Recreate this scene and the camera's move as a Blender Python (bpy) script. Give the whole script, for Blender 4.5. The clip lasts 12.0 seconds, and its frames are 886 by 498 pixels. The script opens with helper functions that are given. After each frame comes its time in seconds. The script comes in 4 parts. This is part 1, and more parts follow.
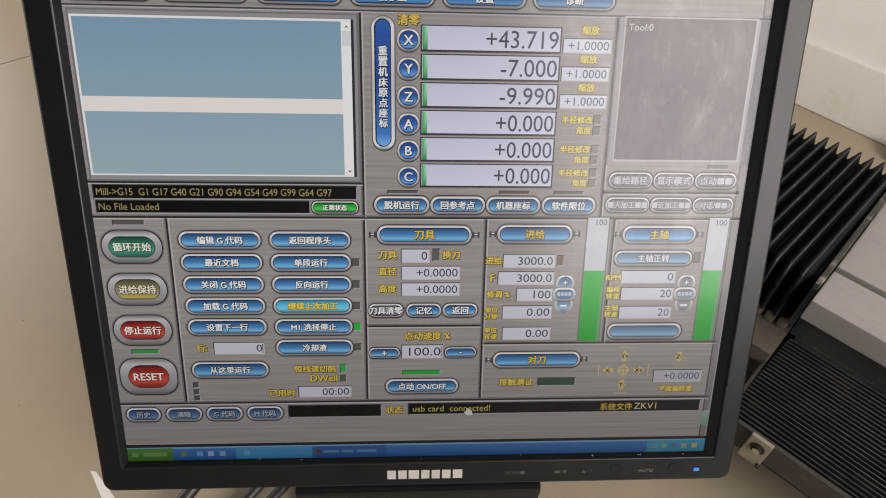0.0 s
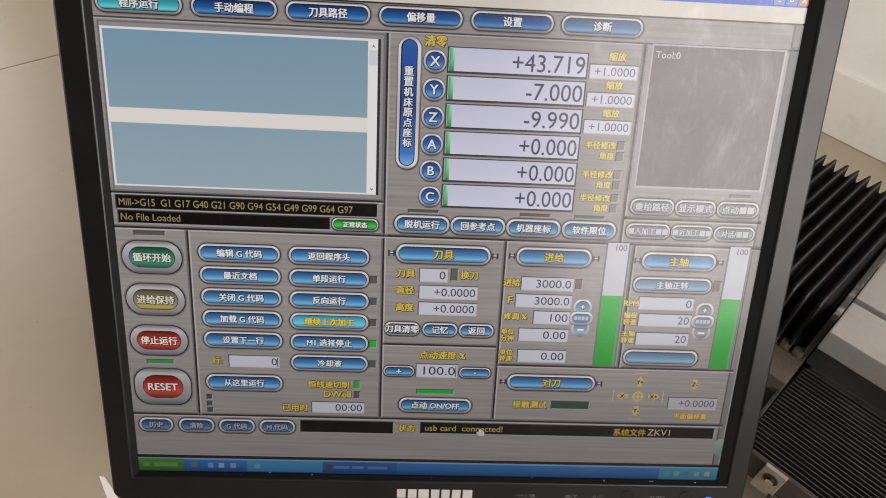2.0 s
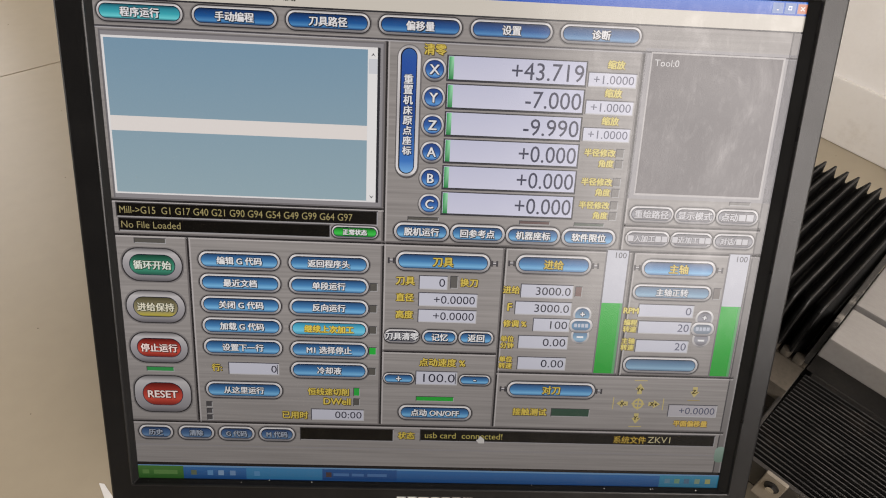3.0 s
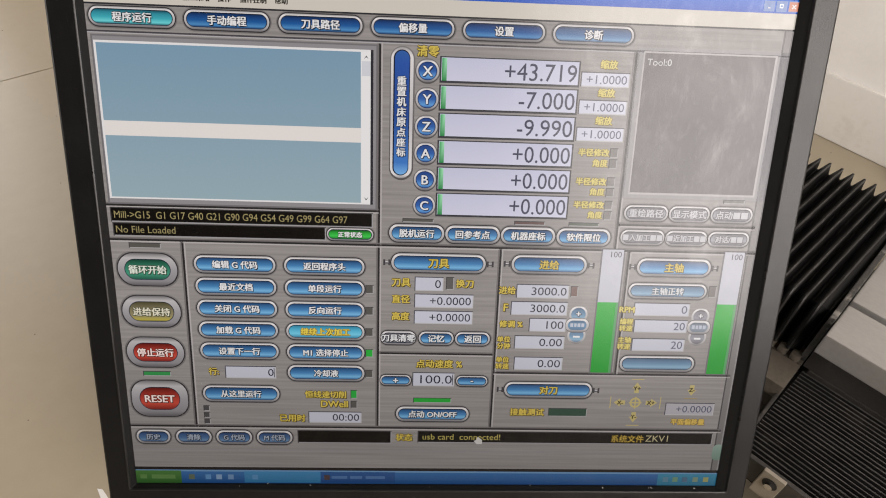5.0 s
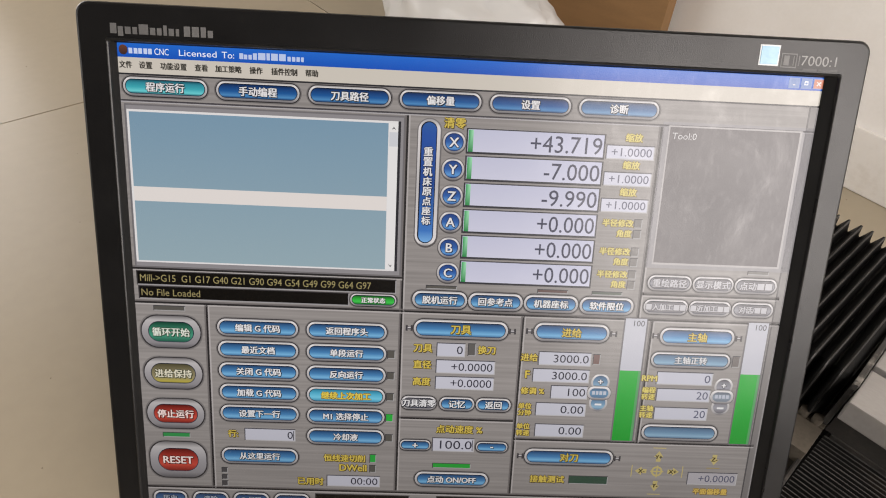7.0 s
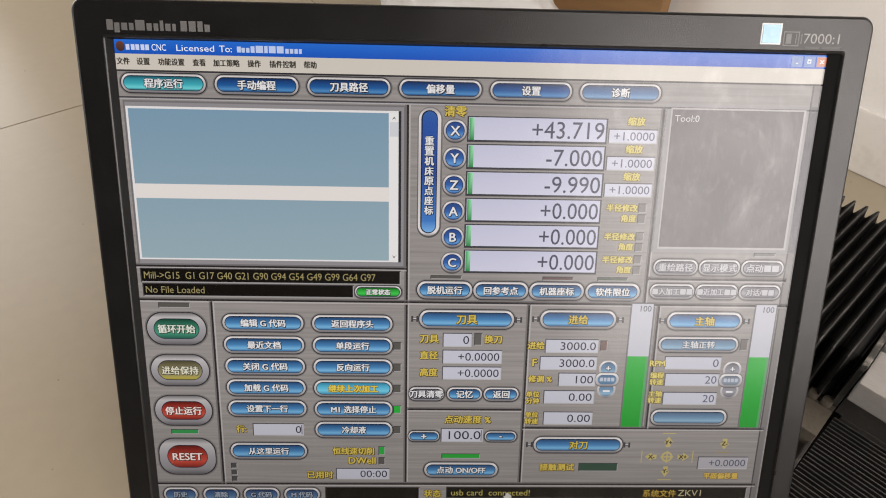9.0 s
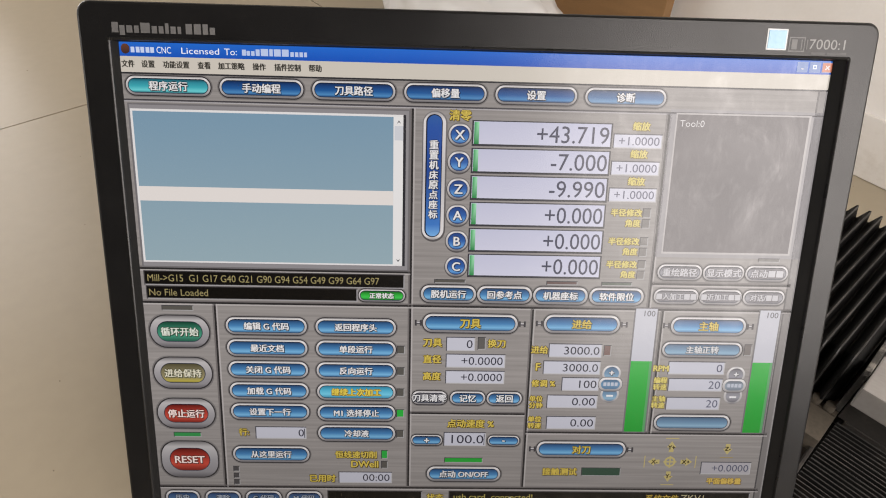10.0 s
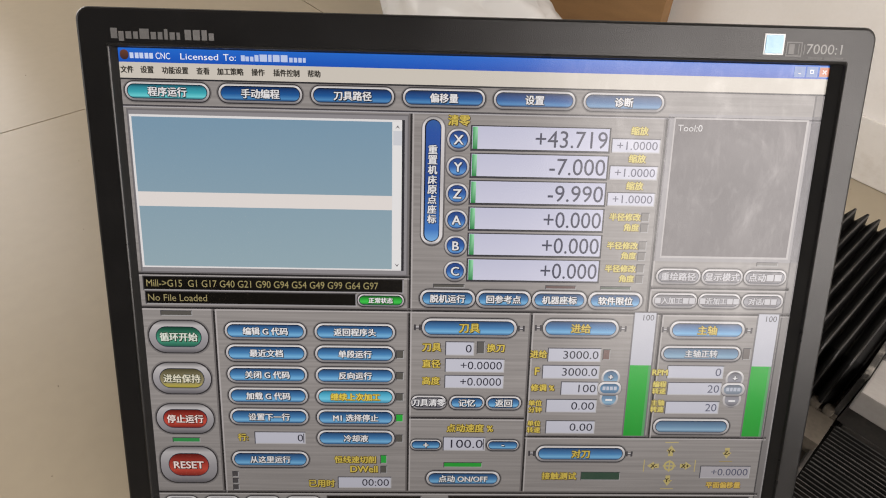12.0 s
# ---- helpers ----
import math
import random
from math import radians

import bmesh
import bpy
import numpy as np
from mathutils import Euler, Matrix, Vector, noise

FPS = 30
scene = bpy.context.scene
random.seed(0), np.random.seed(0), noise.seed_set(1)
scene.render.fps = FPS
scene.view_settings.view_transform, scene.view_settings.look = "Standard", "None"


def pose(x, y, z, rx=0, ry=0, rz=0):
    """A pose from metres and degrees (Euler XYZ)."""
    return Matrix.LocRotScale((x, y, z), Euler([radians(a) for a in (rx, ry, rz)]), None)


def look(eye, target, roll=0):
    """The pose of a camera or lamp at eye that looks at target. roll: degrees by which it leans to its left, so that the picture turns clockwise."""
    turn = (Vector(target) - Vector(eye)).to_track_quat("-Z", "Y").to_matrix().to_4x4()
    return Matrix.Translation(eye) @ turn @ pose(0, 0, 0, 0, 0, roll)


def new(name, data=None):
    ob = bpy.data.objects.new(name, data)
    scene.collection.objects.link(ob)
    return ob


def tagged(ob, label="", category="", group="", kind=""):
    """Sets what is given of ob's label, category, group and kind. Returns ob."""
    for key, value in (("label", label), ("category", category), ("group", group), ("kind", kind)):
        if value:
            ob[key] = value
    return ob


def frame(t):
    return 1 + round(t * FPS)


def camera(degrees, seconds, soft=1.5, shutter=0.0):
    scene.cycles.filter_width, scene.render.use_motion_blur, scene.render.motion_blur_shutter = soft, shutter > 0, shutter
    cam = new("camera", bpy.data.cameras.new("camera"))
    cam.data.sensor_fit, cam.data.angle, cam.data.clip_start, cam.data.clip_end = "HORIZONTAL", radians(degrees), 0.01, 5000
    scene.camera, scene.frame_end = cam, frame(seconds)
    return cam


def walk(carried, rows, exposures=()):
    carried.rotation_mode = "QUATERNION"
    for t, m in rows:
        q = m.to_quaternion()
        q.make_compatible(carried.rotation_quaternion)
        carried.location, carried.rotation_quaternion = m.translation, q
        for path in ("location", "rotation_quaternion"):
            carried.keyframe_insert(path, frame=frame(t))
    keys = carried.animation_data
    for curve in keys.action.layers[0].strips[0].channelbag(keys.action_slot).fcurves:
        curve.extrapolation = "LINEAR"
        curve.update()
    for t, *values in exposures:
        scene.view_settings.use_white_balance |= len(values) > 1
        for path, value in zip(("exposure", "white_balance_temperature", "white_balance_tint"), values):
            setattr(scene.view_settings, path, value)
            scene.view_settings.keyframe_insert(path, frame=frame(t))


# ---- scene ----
cam = camera(70.56, 12.0, soft=1.05, shutter=0.4)
PATH = [
    (0.0, (-0.0099, -0.2356, 0.4294), (0.0465, 0.4623, -0.2844), 3.34),
    (0.5, (-0.0111, -0.2357, 0.4294), (0.0397, 0.464, -0.2832), 3.66),
    (1.0, (-0.0121, -0.2343, 0.4303), (0.035, 0.4656, -0.2824), 3.77),
    (1.5, (-0.0141, -0.2327, 0.4314), (0.0303, 0.4716, -0.2772), 4.12),
    (2.0, (-0.0166, -0.2301, 0.4337), (0.0296, 0.4757, -0.2732), 4.61),
    (2.5, (-0.0164, -0.23, 0.434), (0.0291, 0.4785, -0.2702), 4.61),
    (3.0, (-0.0157, -0.2295, 0.435), (0.0279, 0.4819, -0.2665), 4.43),
    (5.0, (-0.0142, -0.2296, 0.4353), (0.0321, 0.4829, -0.2648), 3.91),
    (5.5, (-0.0143, -0.2297, 0.4357), (0.0325, 0.486, -0.261), 3.82),
    (6.0, (-0.016, -0.2277, 0.4378), (0.0302, 0.4985, -0.2482), 3.81),
    (6.5, (-0.021, -0.2193, 0.4483), (0.0195, 0.5201, -0.2237), 4.67),
    (7.0, (-0.0235, -0.2143, 0.4518), (0.011, 0.5235, -0.2224), 4.07),
    (7.5, (-0.0229, -0.2139, 0.4517), (0.0122, 0.5209, -0.2256), 2.72),
    (9.5, (-0.0247, -0.2154, 0.4481), (0.0044, 0.5175, -0.2316), 2.36),
    (10.0, (-0.0257, -0.2137, 0.4495), (0.0038, 0.5199, -0.2294), 2.60),
    (10.5, (-0.0249, -0.2135, 0.4502), (0.0022, 0.5211, -0.2278), 2.56),
    (11.0, (-0.0255, -0.213, 0.45), (0.0014, 0.5222, -0.2274), 2.58),
    (11.5, (-0.0259, -0.2129, 0.4505), (0.0035, 0.5222, -0.2268), 2.66),
    (12.0, (-0.0258, -0.2134, 0.4503), (0.0056, 0.5235, -0.2249), 2.57),
]
walk(cam, [(t, look(eye, target, roll)) for t, eye, target, roll in PATH], exposures=((0.0, -0.20, 6800, 12.5), (5.0, -0.10, 6800, 12.5), (12.0, -0.07, 6800, 12.5)))

# ---- light: one large window behind the camera, on its right ----
ROOM = pose(0, 0, 0, 0, 0, 39)          # the room's walls and tiles stand 39 degrees to the monitor
WIN_A, WIN_B, WIN_LOW, WIN_HIGH, REAR = -0.47, 0.39, 0.31, 1.36, -1.14
SCREEN_LIGHT = 1.0

world = bpy.data.worlds.new("sky")
scene.world = world
world.use_nodes = True
wn = world.node_tree.nodes
sky = wn.new("ShaderNodeTexSky")
sky.sky_type, sky.sun_disc = "NISHITA", False
sky.sun_elevation, sky.sun_rotation = radians(40), radians(140)
wn["Background"].inputs["Strength"].default_value = 0.1
world.node_tree.links.new(sky.outputs["Color"], wn["Background"].inputs["Color"])


def opening_lamp(power, color, at, wide, high):
    data = bpy.data.lights.new("opening_light", "AREA")
    data.shape, data.size, data.size_y, data.energy, data.color = "RECTANGLE", wide, high, power, color
    ob = new("opening_light", data)
    ob.matrix_basis = at
    return ob


opening_lamp(27.5, (1.0, 0.955, 0.92), ROOM @ pose((WIN_A + WIN_B) / 2, REAR - 0.02, (WIN_LOW + WIN_HIGH) / 2, 90), WIN_B - WIN_A, WIN_HIGH - WIN_LOW)
# added lamp in the far wall, on the left, to brighten the far floor
FILL_A, FILL_B, FILL_LOW, FILL_HIGH, BACK = -2.85, -0.05, 0.14, 1.0, 1.5
opening_lamp(27.0, (1.0, 0.965, 0.92), ROOM @ pose((FILL_A + FILL_B) / 2, BACK + 0.02, (FILL_LOW + FILL_HIGH) / 2, -90), FILL_B - FILL_A, FILL_HIGH - FILL_LOW)


# ---- materials ----
def material(name):
    m = bpy.data.materials.new(name)
    m.use_nodes = True
    return m, m.node_tree, m.node_tree.nodes["Principled BSDF"]


def surface(name, dark, light, rough=0.5, metal=0.0, scale=40.0, fine=600.0, bump=0.1, stretch=(1, 1, 1), spec=0.5, dirt=None, dirt_scale=8.0, dirt_amount=0.5):
    """A worn surface: two scales of noise in colour, fine relief, and patches of dirt where given."""
    m, tree, b = material(name)
    n, link = tree.nodes, tree.links.new
    co = n.new("ShaderNodeTexCoord")
    mp = n.new("ShaderNodeMapping")
    mp.inputs["Scale"].default_value = stretch
    link(co.outputs["Object"], mp.inputs["Vector"])
    big, small = n.new("ShaderNodeTexNoise"), n.new("ShaderNodeTexNoise")
    for tex, s, d in ((big, scale, 4), (small, fine, 2)):
        tex.inputs["Scale"].default_value, tex.inputs["Detail"].default_value = s, d
        link(mp.outputs["Vector"], tex.inputs["Vector"])
    mixed = n.new("ShaderNodeMath")
    mixed.operation = "MULTIPLY_ADD"
    link(small.outputs["Fac"], mixed.inputs[0])
    mixed.inputs[1].default_value = 0.4
    half = n.new("ShaderNodeMath")
    half.operation = "MULTIPLY"
    half.inputs[1].default_value = 0.6
    link(big.outputs["Fac"], half.inputs[0])
    link(half.outputs[0], mixed.inputs[2])
    ramp = n.new("ShaderNodeValToRGB")
    ramp.color_ramp.elements[0].position, ramp.color_ramp.elements[1].position = 0.3, 0.7
    ramp.color_ramp.elements[0].color, ramp.color_ramp.elements[1].color = (*dark, 1), (*light, 1)
    link(mixed.outputs[0], ramp.inputs["Fac"])
    colour = ramp.outputs["Color"]
    if dirt:
        patch = n.new("ShaderNodeTexNoise")
        patch.inputs["Scale"].default_value, patch.inputs["Detail"].default_value, patch.inputs["Roughness"].default_value = dirt_scale, 8, 0.7
        link(co.outputs["Object"], patch.inputs["Vector"])
        cut = n.new("ShaderNodeMapRange")
        cut.inputs["From Min"].default_value, cut.inputs["From Max"].default_value = 0.55, 0.72
        cut.inputs["To Max"].default_value = dirt_amount
        link(patch.outputs["Fac"], cut.inputs["Value"])
        mix = n.new("ShaderNodeMix")
        mix.data_type = "RGBA"
        link(cut.outputs[0], mix.inputs["Factor"])
        link(colour, mix.inputs[6])
        mix.inputs[7].default_value = (*dirt, 1)
        colour = mix.outputs[2]
    link(colour, b.inputs["Base Color"])
    rr = n.new("ShaderNodeMapRange")
    rr.inputs["To Min"].default_value, rr.inputs["To Max"].default_value = max(rough - 0.08, 0.02), min(rough + 0.08, 1)
    link(big.outputs["Fac"], rr.inputs["Value"])
    link(rr.outputs[0], b.inputs["Roughness"])
    b.inputs["Metallic"].default_value, b.inputs["Specular IOR Level"].default_value = metal, spec
    if bump:
        bp = n.new("ShaderNodeBump")
        bp.inputs["Strength"].default_value, bp.inputs["Distance"].default_value = bump, 0.001
        link(small.outputs["Fac"], bp.inputs["Height"])
        link(bp.outputs["Normal"], b.inputs["Normal"])
    return m


M_TILE = surface("glazed_tile", (0.382, 0.327, 0.238), (0.420, 0.360, 0.263), 0.36, scale=3, fine=60, bump=0.01, dirt=(0.36, 0.30, 0.225), dirt_scale=9, dirt_amount=0.03)
M_GROUT = surface("grout", (0.17, 0.14, 0.105), (0.24, 0.20, 0.15), 0.9, bump=0.3)
M_WALL = surface("wall_paint", (0.82, 0.795, 0.76), (0.86, 0.835, 0.80), 0.7, scale=3, fine=250, bump=0.05, dirt=(0.62, 0.57, 0.5), dirt_scale=5, dirt_amount=0.2)
# unseen ceiling and walls: greys set to limit bounced light and keep reflections dark
M_CEILING = surface("unseen_ceiling", (0.40, 0.385, 0.365), (0.45, 0.435, 0.41), 0.8, scale=3, fine=250, bump=0.05)
M_FAR = surface("unseen_rear_wall", (0.10, 0.09, 0.08), (0.14, 0.125, 0.11), 0.8, scale=3, fine=250, bump=0.05)
M_SIDE = surface("unseen_side_wall", (0.27, 0.258, 0.243), (0.32, 0.307, 0.29), 0.75, scale=3, fine=250, bump=0.05)
M_SKIRT = surface("skirting_tile", (0.79, 0.765, 0.725), (0.83, 0.805, 0.765), 0.4, scale=6, fine=120, bump=0.03, dirt=(0.5, 0.44, 0.36), dirt_scale=20, dirt_amount=0.3)
M_BEZEL = surface("bezel_plastic", (0.006, 0.006, 0.0063), (0.009, 0.009, 0.0094), 0.32, scale=30, fine=1900, bump=0.10, spec=0.32, dirt=(0.016, 0.0155, 0.015), dirt_scale=60, dirt_amount=0.25)
M_BEZEL_IN = surface("inner_frame_plastic", (0.005, 0.005, 0.005), (0.008, 0.008, 0.008), 0.55, spec=0.2, scale=60, fine=1500, bump=0.05)
M_LIP = surface("bezel_lip_plastic", (0.010, 0.010, 0.010), (0.016, 0.016, 0.016), 0.3, scale=60, fine=900, bump=0.03, spec=0.28)
M_SHELL = surface("shell_plastic", (0.006, 0.006, 0.006), (0.010, 0.010, 0.010), 0.5, spec=0.25, fine=900)
M_BELLOWS = surface("bellows_rubber", (0.006, 0.006, 0.006), (0.012, 0.0118, 0.0115), 0.55, scale=30, fine=500, bump=0.15, spec=0.10, dirt=(0.025, 0.024, 0.022), dirt_scale=120, dirt_amount=0.3)
M_FLANGE = surface("dusty_flange", (0.016, 0.015, 0.014), (0.05, 0.047, 0.043), 0.6, scale=70, fine=700, bump=0.3, dirt=(0.36, 0.335, 0.30), dirt_scale=60, dirt_amount=0.9)
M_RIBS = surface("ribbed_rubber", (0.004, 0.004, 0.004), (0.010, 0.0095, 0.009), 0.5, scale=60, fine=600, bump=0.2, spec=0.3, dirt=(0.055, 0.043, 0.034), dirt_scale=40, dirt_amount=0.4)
M_CREST = surface("pale_crest_highlight", (0.036, 0.035, 0.034), (0.085, 0.082, 0.079), 0.5, scale=80, fine=700, bump=0.2, dirt=(0.14, 0.13, 0.12), dirt_scale=70, dirt_amount=0.6)
M_FOLD = surface("bellows_fold_highlight", (0.012, 0.0115, 0.011), (0.032, 0.030, 0.028), 0.5, scale=80, fine=700, bump=0.2, dirt=(0.13, 0.12, 0.11), dirt_scale=90, dirt_amount=0.45)
M_TABLE = surface("milled_aluminium", (0.30, 0.287, 0.275), (0.365, 0.35, 0.335), 0.5, metal=0.25, scale=14, fine=300, bump=0.06, stretch=(1, 3, 1), dirt=(0.3, 0.27, 0.24), dirt_scale=18, dirt_amount=0.3)
M_RAIL = surface("dark_rail", (0.026, 0.024, 0.022), (0.042, 0.038, 0.035), 0.5, scale=25, fine=500, bump=0.1, dirt=(0.16, 0.14, 0.12), dirt_scale=70, dirt_amount=0.3)
M_CARRIAGE = surface("dark_carriage", (0.035, 0.032, 0.030), (0.06, 0.055, 0.05), 0.5, scale=25, fine=500, bump=0.1, dirt=(0.12, 0.1, 0.085), dirt_scale=90, dirt_amount=0.4)
M_TAN = surface("zinc_strip", (0.11, 0.094, 0.075), (0.17, 0.146, 0.115), 0.45, metal=0.3, scale=30, fine=400, bump=0.08, dirt=(0.2, 0.17, 0.13), dirt_scale=60, dirt_amount=0.4)
M_ZINC = surface("bright_zinc", (0.27, 0.24, 0.195), (0.36, 0.32, 0.265), 0.4, metal=0.2, scale=60, fine=500, bump=0.1, dirt=(0.24, 0.19, 0.13), dirt_scale=90, dirt_amount=0.4)
M_STEEL = surface("steel_bolt", (0.45, 0.44, 0.42), (0.6, 0.59, 0.57), 0.25, metal=1.0, scale=200, fine=900, bump=0.1)
M_HOLE = surface("dark_hole", (0.01, 0.009, 0.008), (0.02, 0.018, 0.016), 0.7)
M_CARD = surface("corrugated_card", (0.21, 0.115, 0.045), (0.27, 0.15, 0.062), 0.85, scale=12, fine=260, bump=0.15, stretch=(1, 1, 6))
M_CABLE = surface("cable_rubber", (0.016, 0.015, 0.014), (0.03, 0.028, 0.026), 0.45, fine=800)
M_STREAK = surface("streak_white", (0.80, 0.79, 0.77), (0.86, 0.85, 0.83), 0.7, fine=300)
M_MARK = surface("grey_print", (0.11, 0.11, 0.11), (0.14, 0.14, 0.14), 0.5)
M_BRAND = surface("silver_print", (0.55, 0.54, 0.53), (0.63, 0.62, 0.61), 0.35, metal=0.4)
M_PRINT = surface("light_grey_print", (0.24, 0.24, 0.24), (0.29, 0.29, 0.29), 0.5)
M_FAINT = surface("faint_print", (0.04, 0.04, 0.04), (0.055, 0.055, 0.055), 0.5)
M_STICKER = surface("sticker_film", (0.16, 0.36, 0.54), (0.32, 0.55, 0.70), 0.25, scale=60, fine=300)
M_STICKER_EDGE = surface("sticker_border", (0.48, 0.52, 0.54), (0.55, 0.58, 0.6), 0.3)
M_DUST = surface("grey_dust", (0.45, 0.44, 0.42), (0.6, 0.58, 0.55), 0.9)


def make_foil():
    m, tree, b = material("plastic_film")
    b.inputs["Base Color"].default_value = (0.88, 0.88, 0.87, 1)
    b.inputs["Roughness"].default_value, b.inputs["Alpha"].default_value = 0.22, 0.68
    return m


def make_led():
    m, tree, b = material("blue_led")
    b.inputs["Base Color"].default_value = (0.02, 0.1, 0.6, 1)
    b.inputs["Emission Color"].default_value, b.inputs["Emission Strength"].default_value = (0.015, 0.13, 1.0, 1), 1.3
    return m


def view_dimming(n, link, em):
    """Dims the emission towards the lower edge, in place of the panel's oblique-view darkening."""
    co, sep, rng = n.new("ShaderNodeTexCoord"), n.new("ShaderNodeSeparateXYZ"), n.new("ShaderNodeMapRange")
    link(co.outputs["Object"], sep.inputs[0])
    link(sep.outputs["Y"], rng.inputs["Value"])
    rng.inputs["From Min"].default_value, rng.inputs["From Max"].default_value = -0.135, -0.03
    rng.inputs["To Min"].default_value, rng.inputs["To Max"].default_value = 0.57 * SCREEN_LIGHT, SCREEN_LIGHT
    link(rng.outputs[0], em.inputs["Strength"])


FILM_GLOSS, FILM_ROUGH = 0.039, 0.25


def antiglare(n, link, em):
    """The panel's matt front over its lit picture: a broad weak sheen, paler in the clouds and scuffs left by wiping."""
    gloss, both = n.new("ShaderNodeBsdfGlossy"), n.new("ShaderNodeAddShader")
    gloss.inputs["Roughness"].default_value = FILM_ROUGH
    co = n.new("ShaderNodeTexCoord")
    amount = None
    for scale, stretch, detail, low, high, lift in ((24, (1, 1, 1), 4, 0.35, 0.70, 0.16), (40, (1.0, 0.6, 1), 10, 0.53, 0.68, 0.30), (170, (2.0, 0.7, 1), 5, 0.52, 0.74, 0.22)):
        mp, tex, rng = n.new("ShaderNodeMapping"), n.new("ShaderNodeTexNoise"), n.new("ShaderNodeMapRange")
        mp.inputs["Scale"].default_value = stretch
        link(co.outputs["Object"], mp.inputs["Vector"])
        link(mp.outputs["Vector"], tex.inputs["Vector"])
        tex.inputs["Scale"].default_value, tex.inputs["Detail"].default_value, tex.inputs["Roughness"].default_value = scale, detail, 0.68
        tex.inputs["Distortion"].default_value = 0.5
        rng.inputs["From Min"].default_value, rng.inputs["From Max"].default_value = low, high
        rng.inputs["To Min"].default_value, rng.inputs["To Max"].default_value = 0.0, lift * FILM_GLOSS
        link(tex.outputs["Fac"], rng.inputs["Value"])
        total = n.new("ShaderNodeMath")
        total.operation = "ADD"
        link(rng.outputs[0], total.inputs[0])
        if amount is None:
            total.inputs[1].default_value = 0.74 * FILM_GLOSS
        else:
            link(amount, total.inputs[1])
        amount = total.outputs[0]
    link(amount, gloss.inputs["Color"])
    link(em.outputs[0], both.inputs[0])
    link(gloss.outputs[0], both.inputs[1])
    link(both.outputs[0], n["Material Output"].inputs["Surface"])


def make_pixels():
    """The lit picture elements of the display: each piece glows in the colour that the program gives it."""
    m, tree, b = material("lit_pixels")
    n, link = tree.nodes, tree.links.new
    tint = n.new("ShaderNodeVertexColor")
    tint.layer_name = "glow"
    em = n.new("ShaderNodeEmission")
    view_dimming(n, link, em)
    link(tint.outputs["Color"], em.inputs["Color"])
    antiglare(n, link, em)
    n.remove(b)
    return m


def make_brushed():
    """The program's brushed-metal background picture, glowing."""
    m, tree, b = material("lit_brushed_background")
    n, link = tree.nodes, tree.links.new
    co, mp = n.new("ShaderNodeTexCoord"), n.new("ShaderNodeMapping")
    mp.inputs["Scale"].default_value = (9, 420, 1)
    link(co.outputs["Object"], mp.inputs["Vector"])
    fine = n.new("ShaderNodeTexNoise")
    fine.inputs["Scale"].default_value, fine.inputs["Detail"].default_value = 1.6, 5
    link(mp.outputs["Vector"], fine.inputs["Vector"])
    ramp = n.new("ShaderNodeValToRGB")
    ramp.color_ramp.elements[0].position, ramp.color_ramp.elements[1].position = 0.25, 0.75
    ramp.color_ramp.elements[0].color, ramp.color_ramp.elements[1].color = (0.222, 0.209, 0.204, 1), (0.318, 0.300, 0.294, 1)
    link(fine.outputs["Fac"], ramp.inputs["Fac"])
    em = n.new("ShaderNodeEmission")
    view_dimming(n, link, em)
    link(ramp.outputs["Color"], em.inputs["Color"])
    antiglare(n, link, em)
    n.remove(b)
    return m


M_FOIL, M_LED, M_PIX, M_BRUSHED = make_foil(), make_led(), make_pixels(), make_brushed()


# ---- helpers for building ----
def part(name, bm, mat, parent=None, label="", m=None, smooth=False):
    """Links a bmesh as one object, under a thing or part where one is given."""
    me = bpy.data.meshes.new(name)
    bm.to_mesh(me)
    bm.free()
    for one in mat if isinstance(mat, (list, tuple)) else [mat]:
        me.materials.append(one)
    if smooth:
        me.polygons.foreach_set("use_smooth", [True] * len(me.polygons))
    ob = new(name, me)
    if parent:
        ob.parent = parent
    if m is not None:
        ob.matrix_basis = m
    if label:
        ob["label"] = label
    return ob


def thing(name, at, label, category, group="", kind=""):
    ob = new(name)
    ob.empty_display_size = 0.02
    ob.matrix_basis = at
    return tagged(ob, label, category, group, kind)


def box(lo, hi, bevel=0.0, seg=2):
    bm = bmesh.new()
    bmesh.ops.create_cube(bm, size=1)
    for vert in bm.verts:
        vert.co = [lo[i] + (vert.co[i] + 0.5) * (hi[i] - lo[i]) for i in range(3)]
    if bevel:
        bmesh.ops.bevel(bm, geom=bm.edges[:], offset=bevel, segments=seg, affect="EDGES", profile=0.7)
    return bm


def cylinder(at, r, depth, seg=24, axis="z", r2=None):
    bm = bmesh.new()
    bmesh.ops.create_cone(bm, cap_ends=True, segments=seg, radius1=r, radius2=r if r2 is None else r2, depth=depth)
    turn = {"z": Matrix(), "y": pose(0, 0, 0, 90), "x": pose(0, 0, 0, 0, 90)}[axis]
    bmesh.ops.transform(bm, matrix=Matrix.Translation(at) @ turn, verts=bm.verts)
    return bm


def rounded(hx0, hx1, hy0, hy1, r, seg=6):
    """The outline of a rounded rectangle, anticlockwise."""
    pts = []
    for cx, cy, a0 in ((hx1 - r, hy1 - r, 0), (hx0 + r, hy1 - r, 90), (hx0 + r, hy0 + r, 180), (hx1 - r, hy0 + r, 270)):
        for i in range(seg + 1):
            a = radians(a0 + 90 * i / seg)
            pts.append((cx + r * math.cos(a), cy + r * math.sin(a)))
    return pts


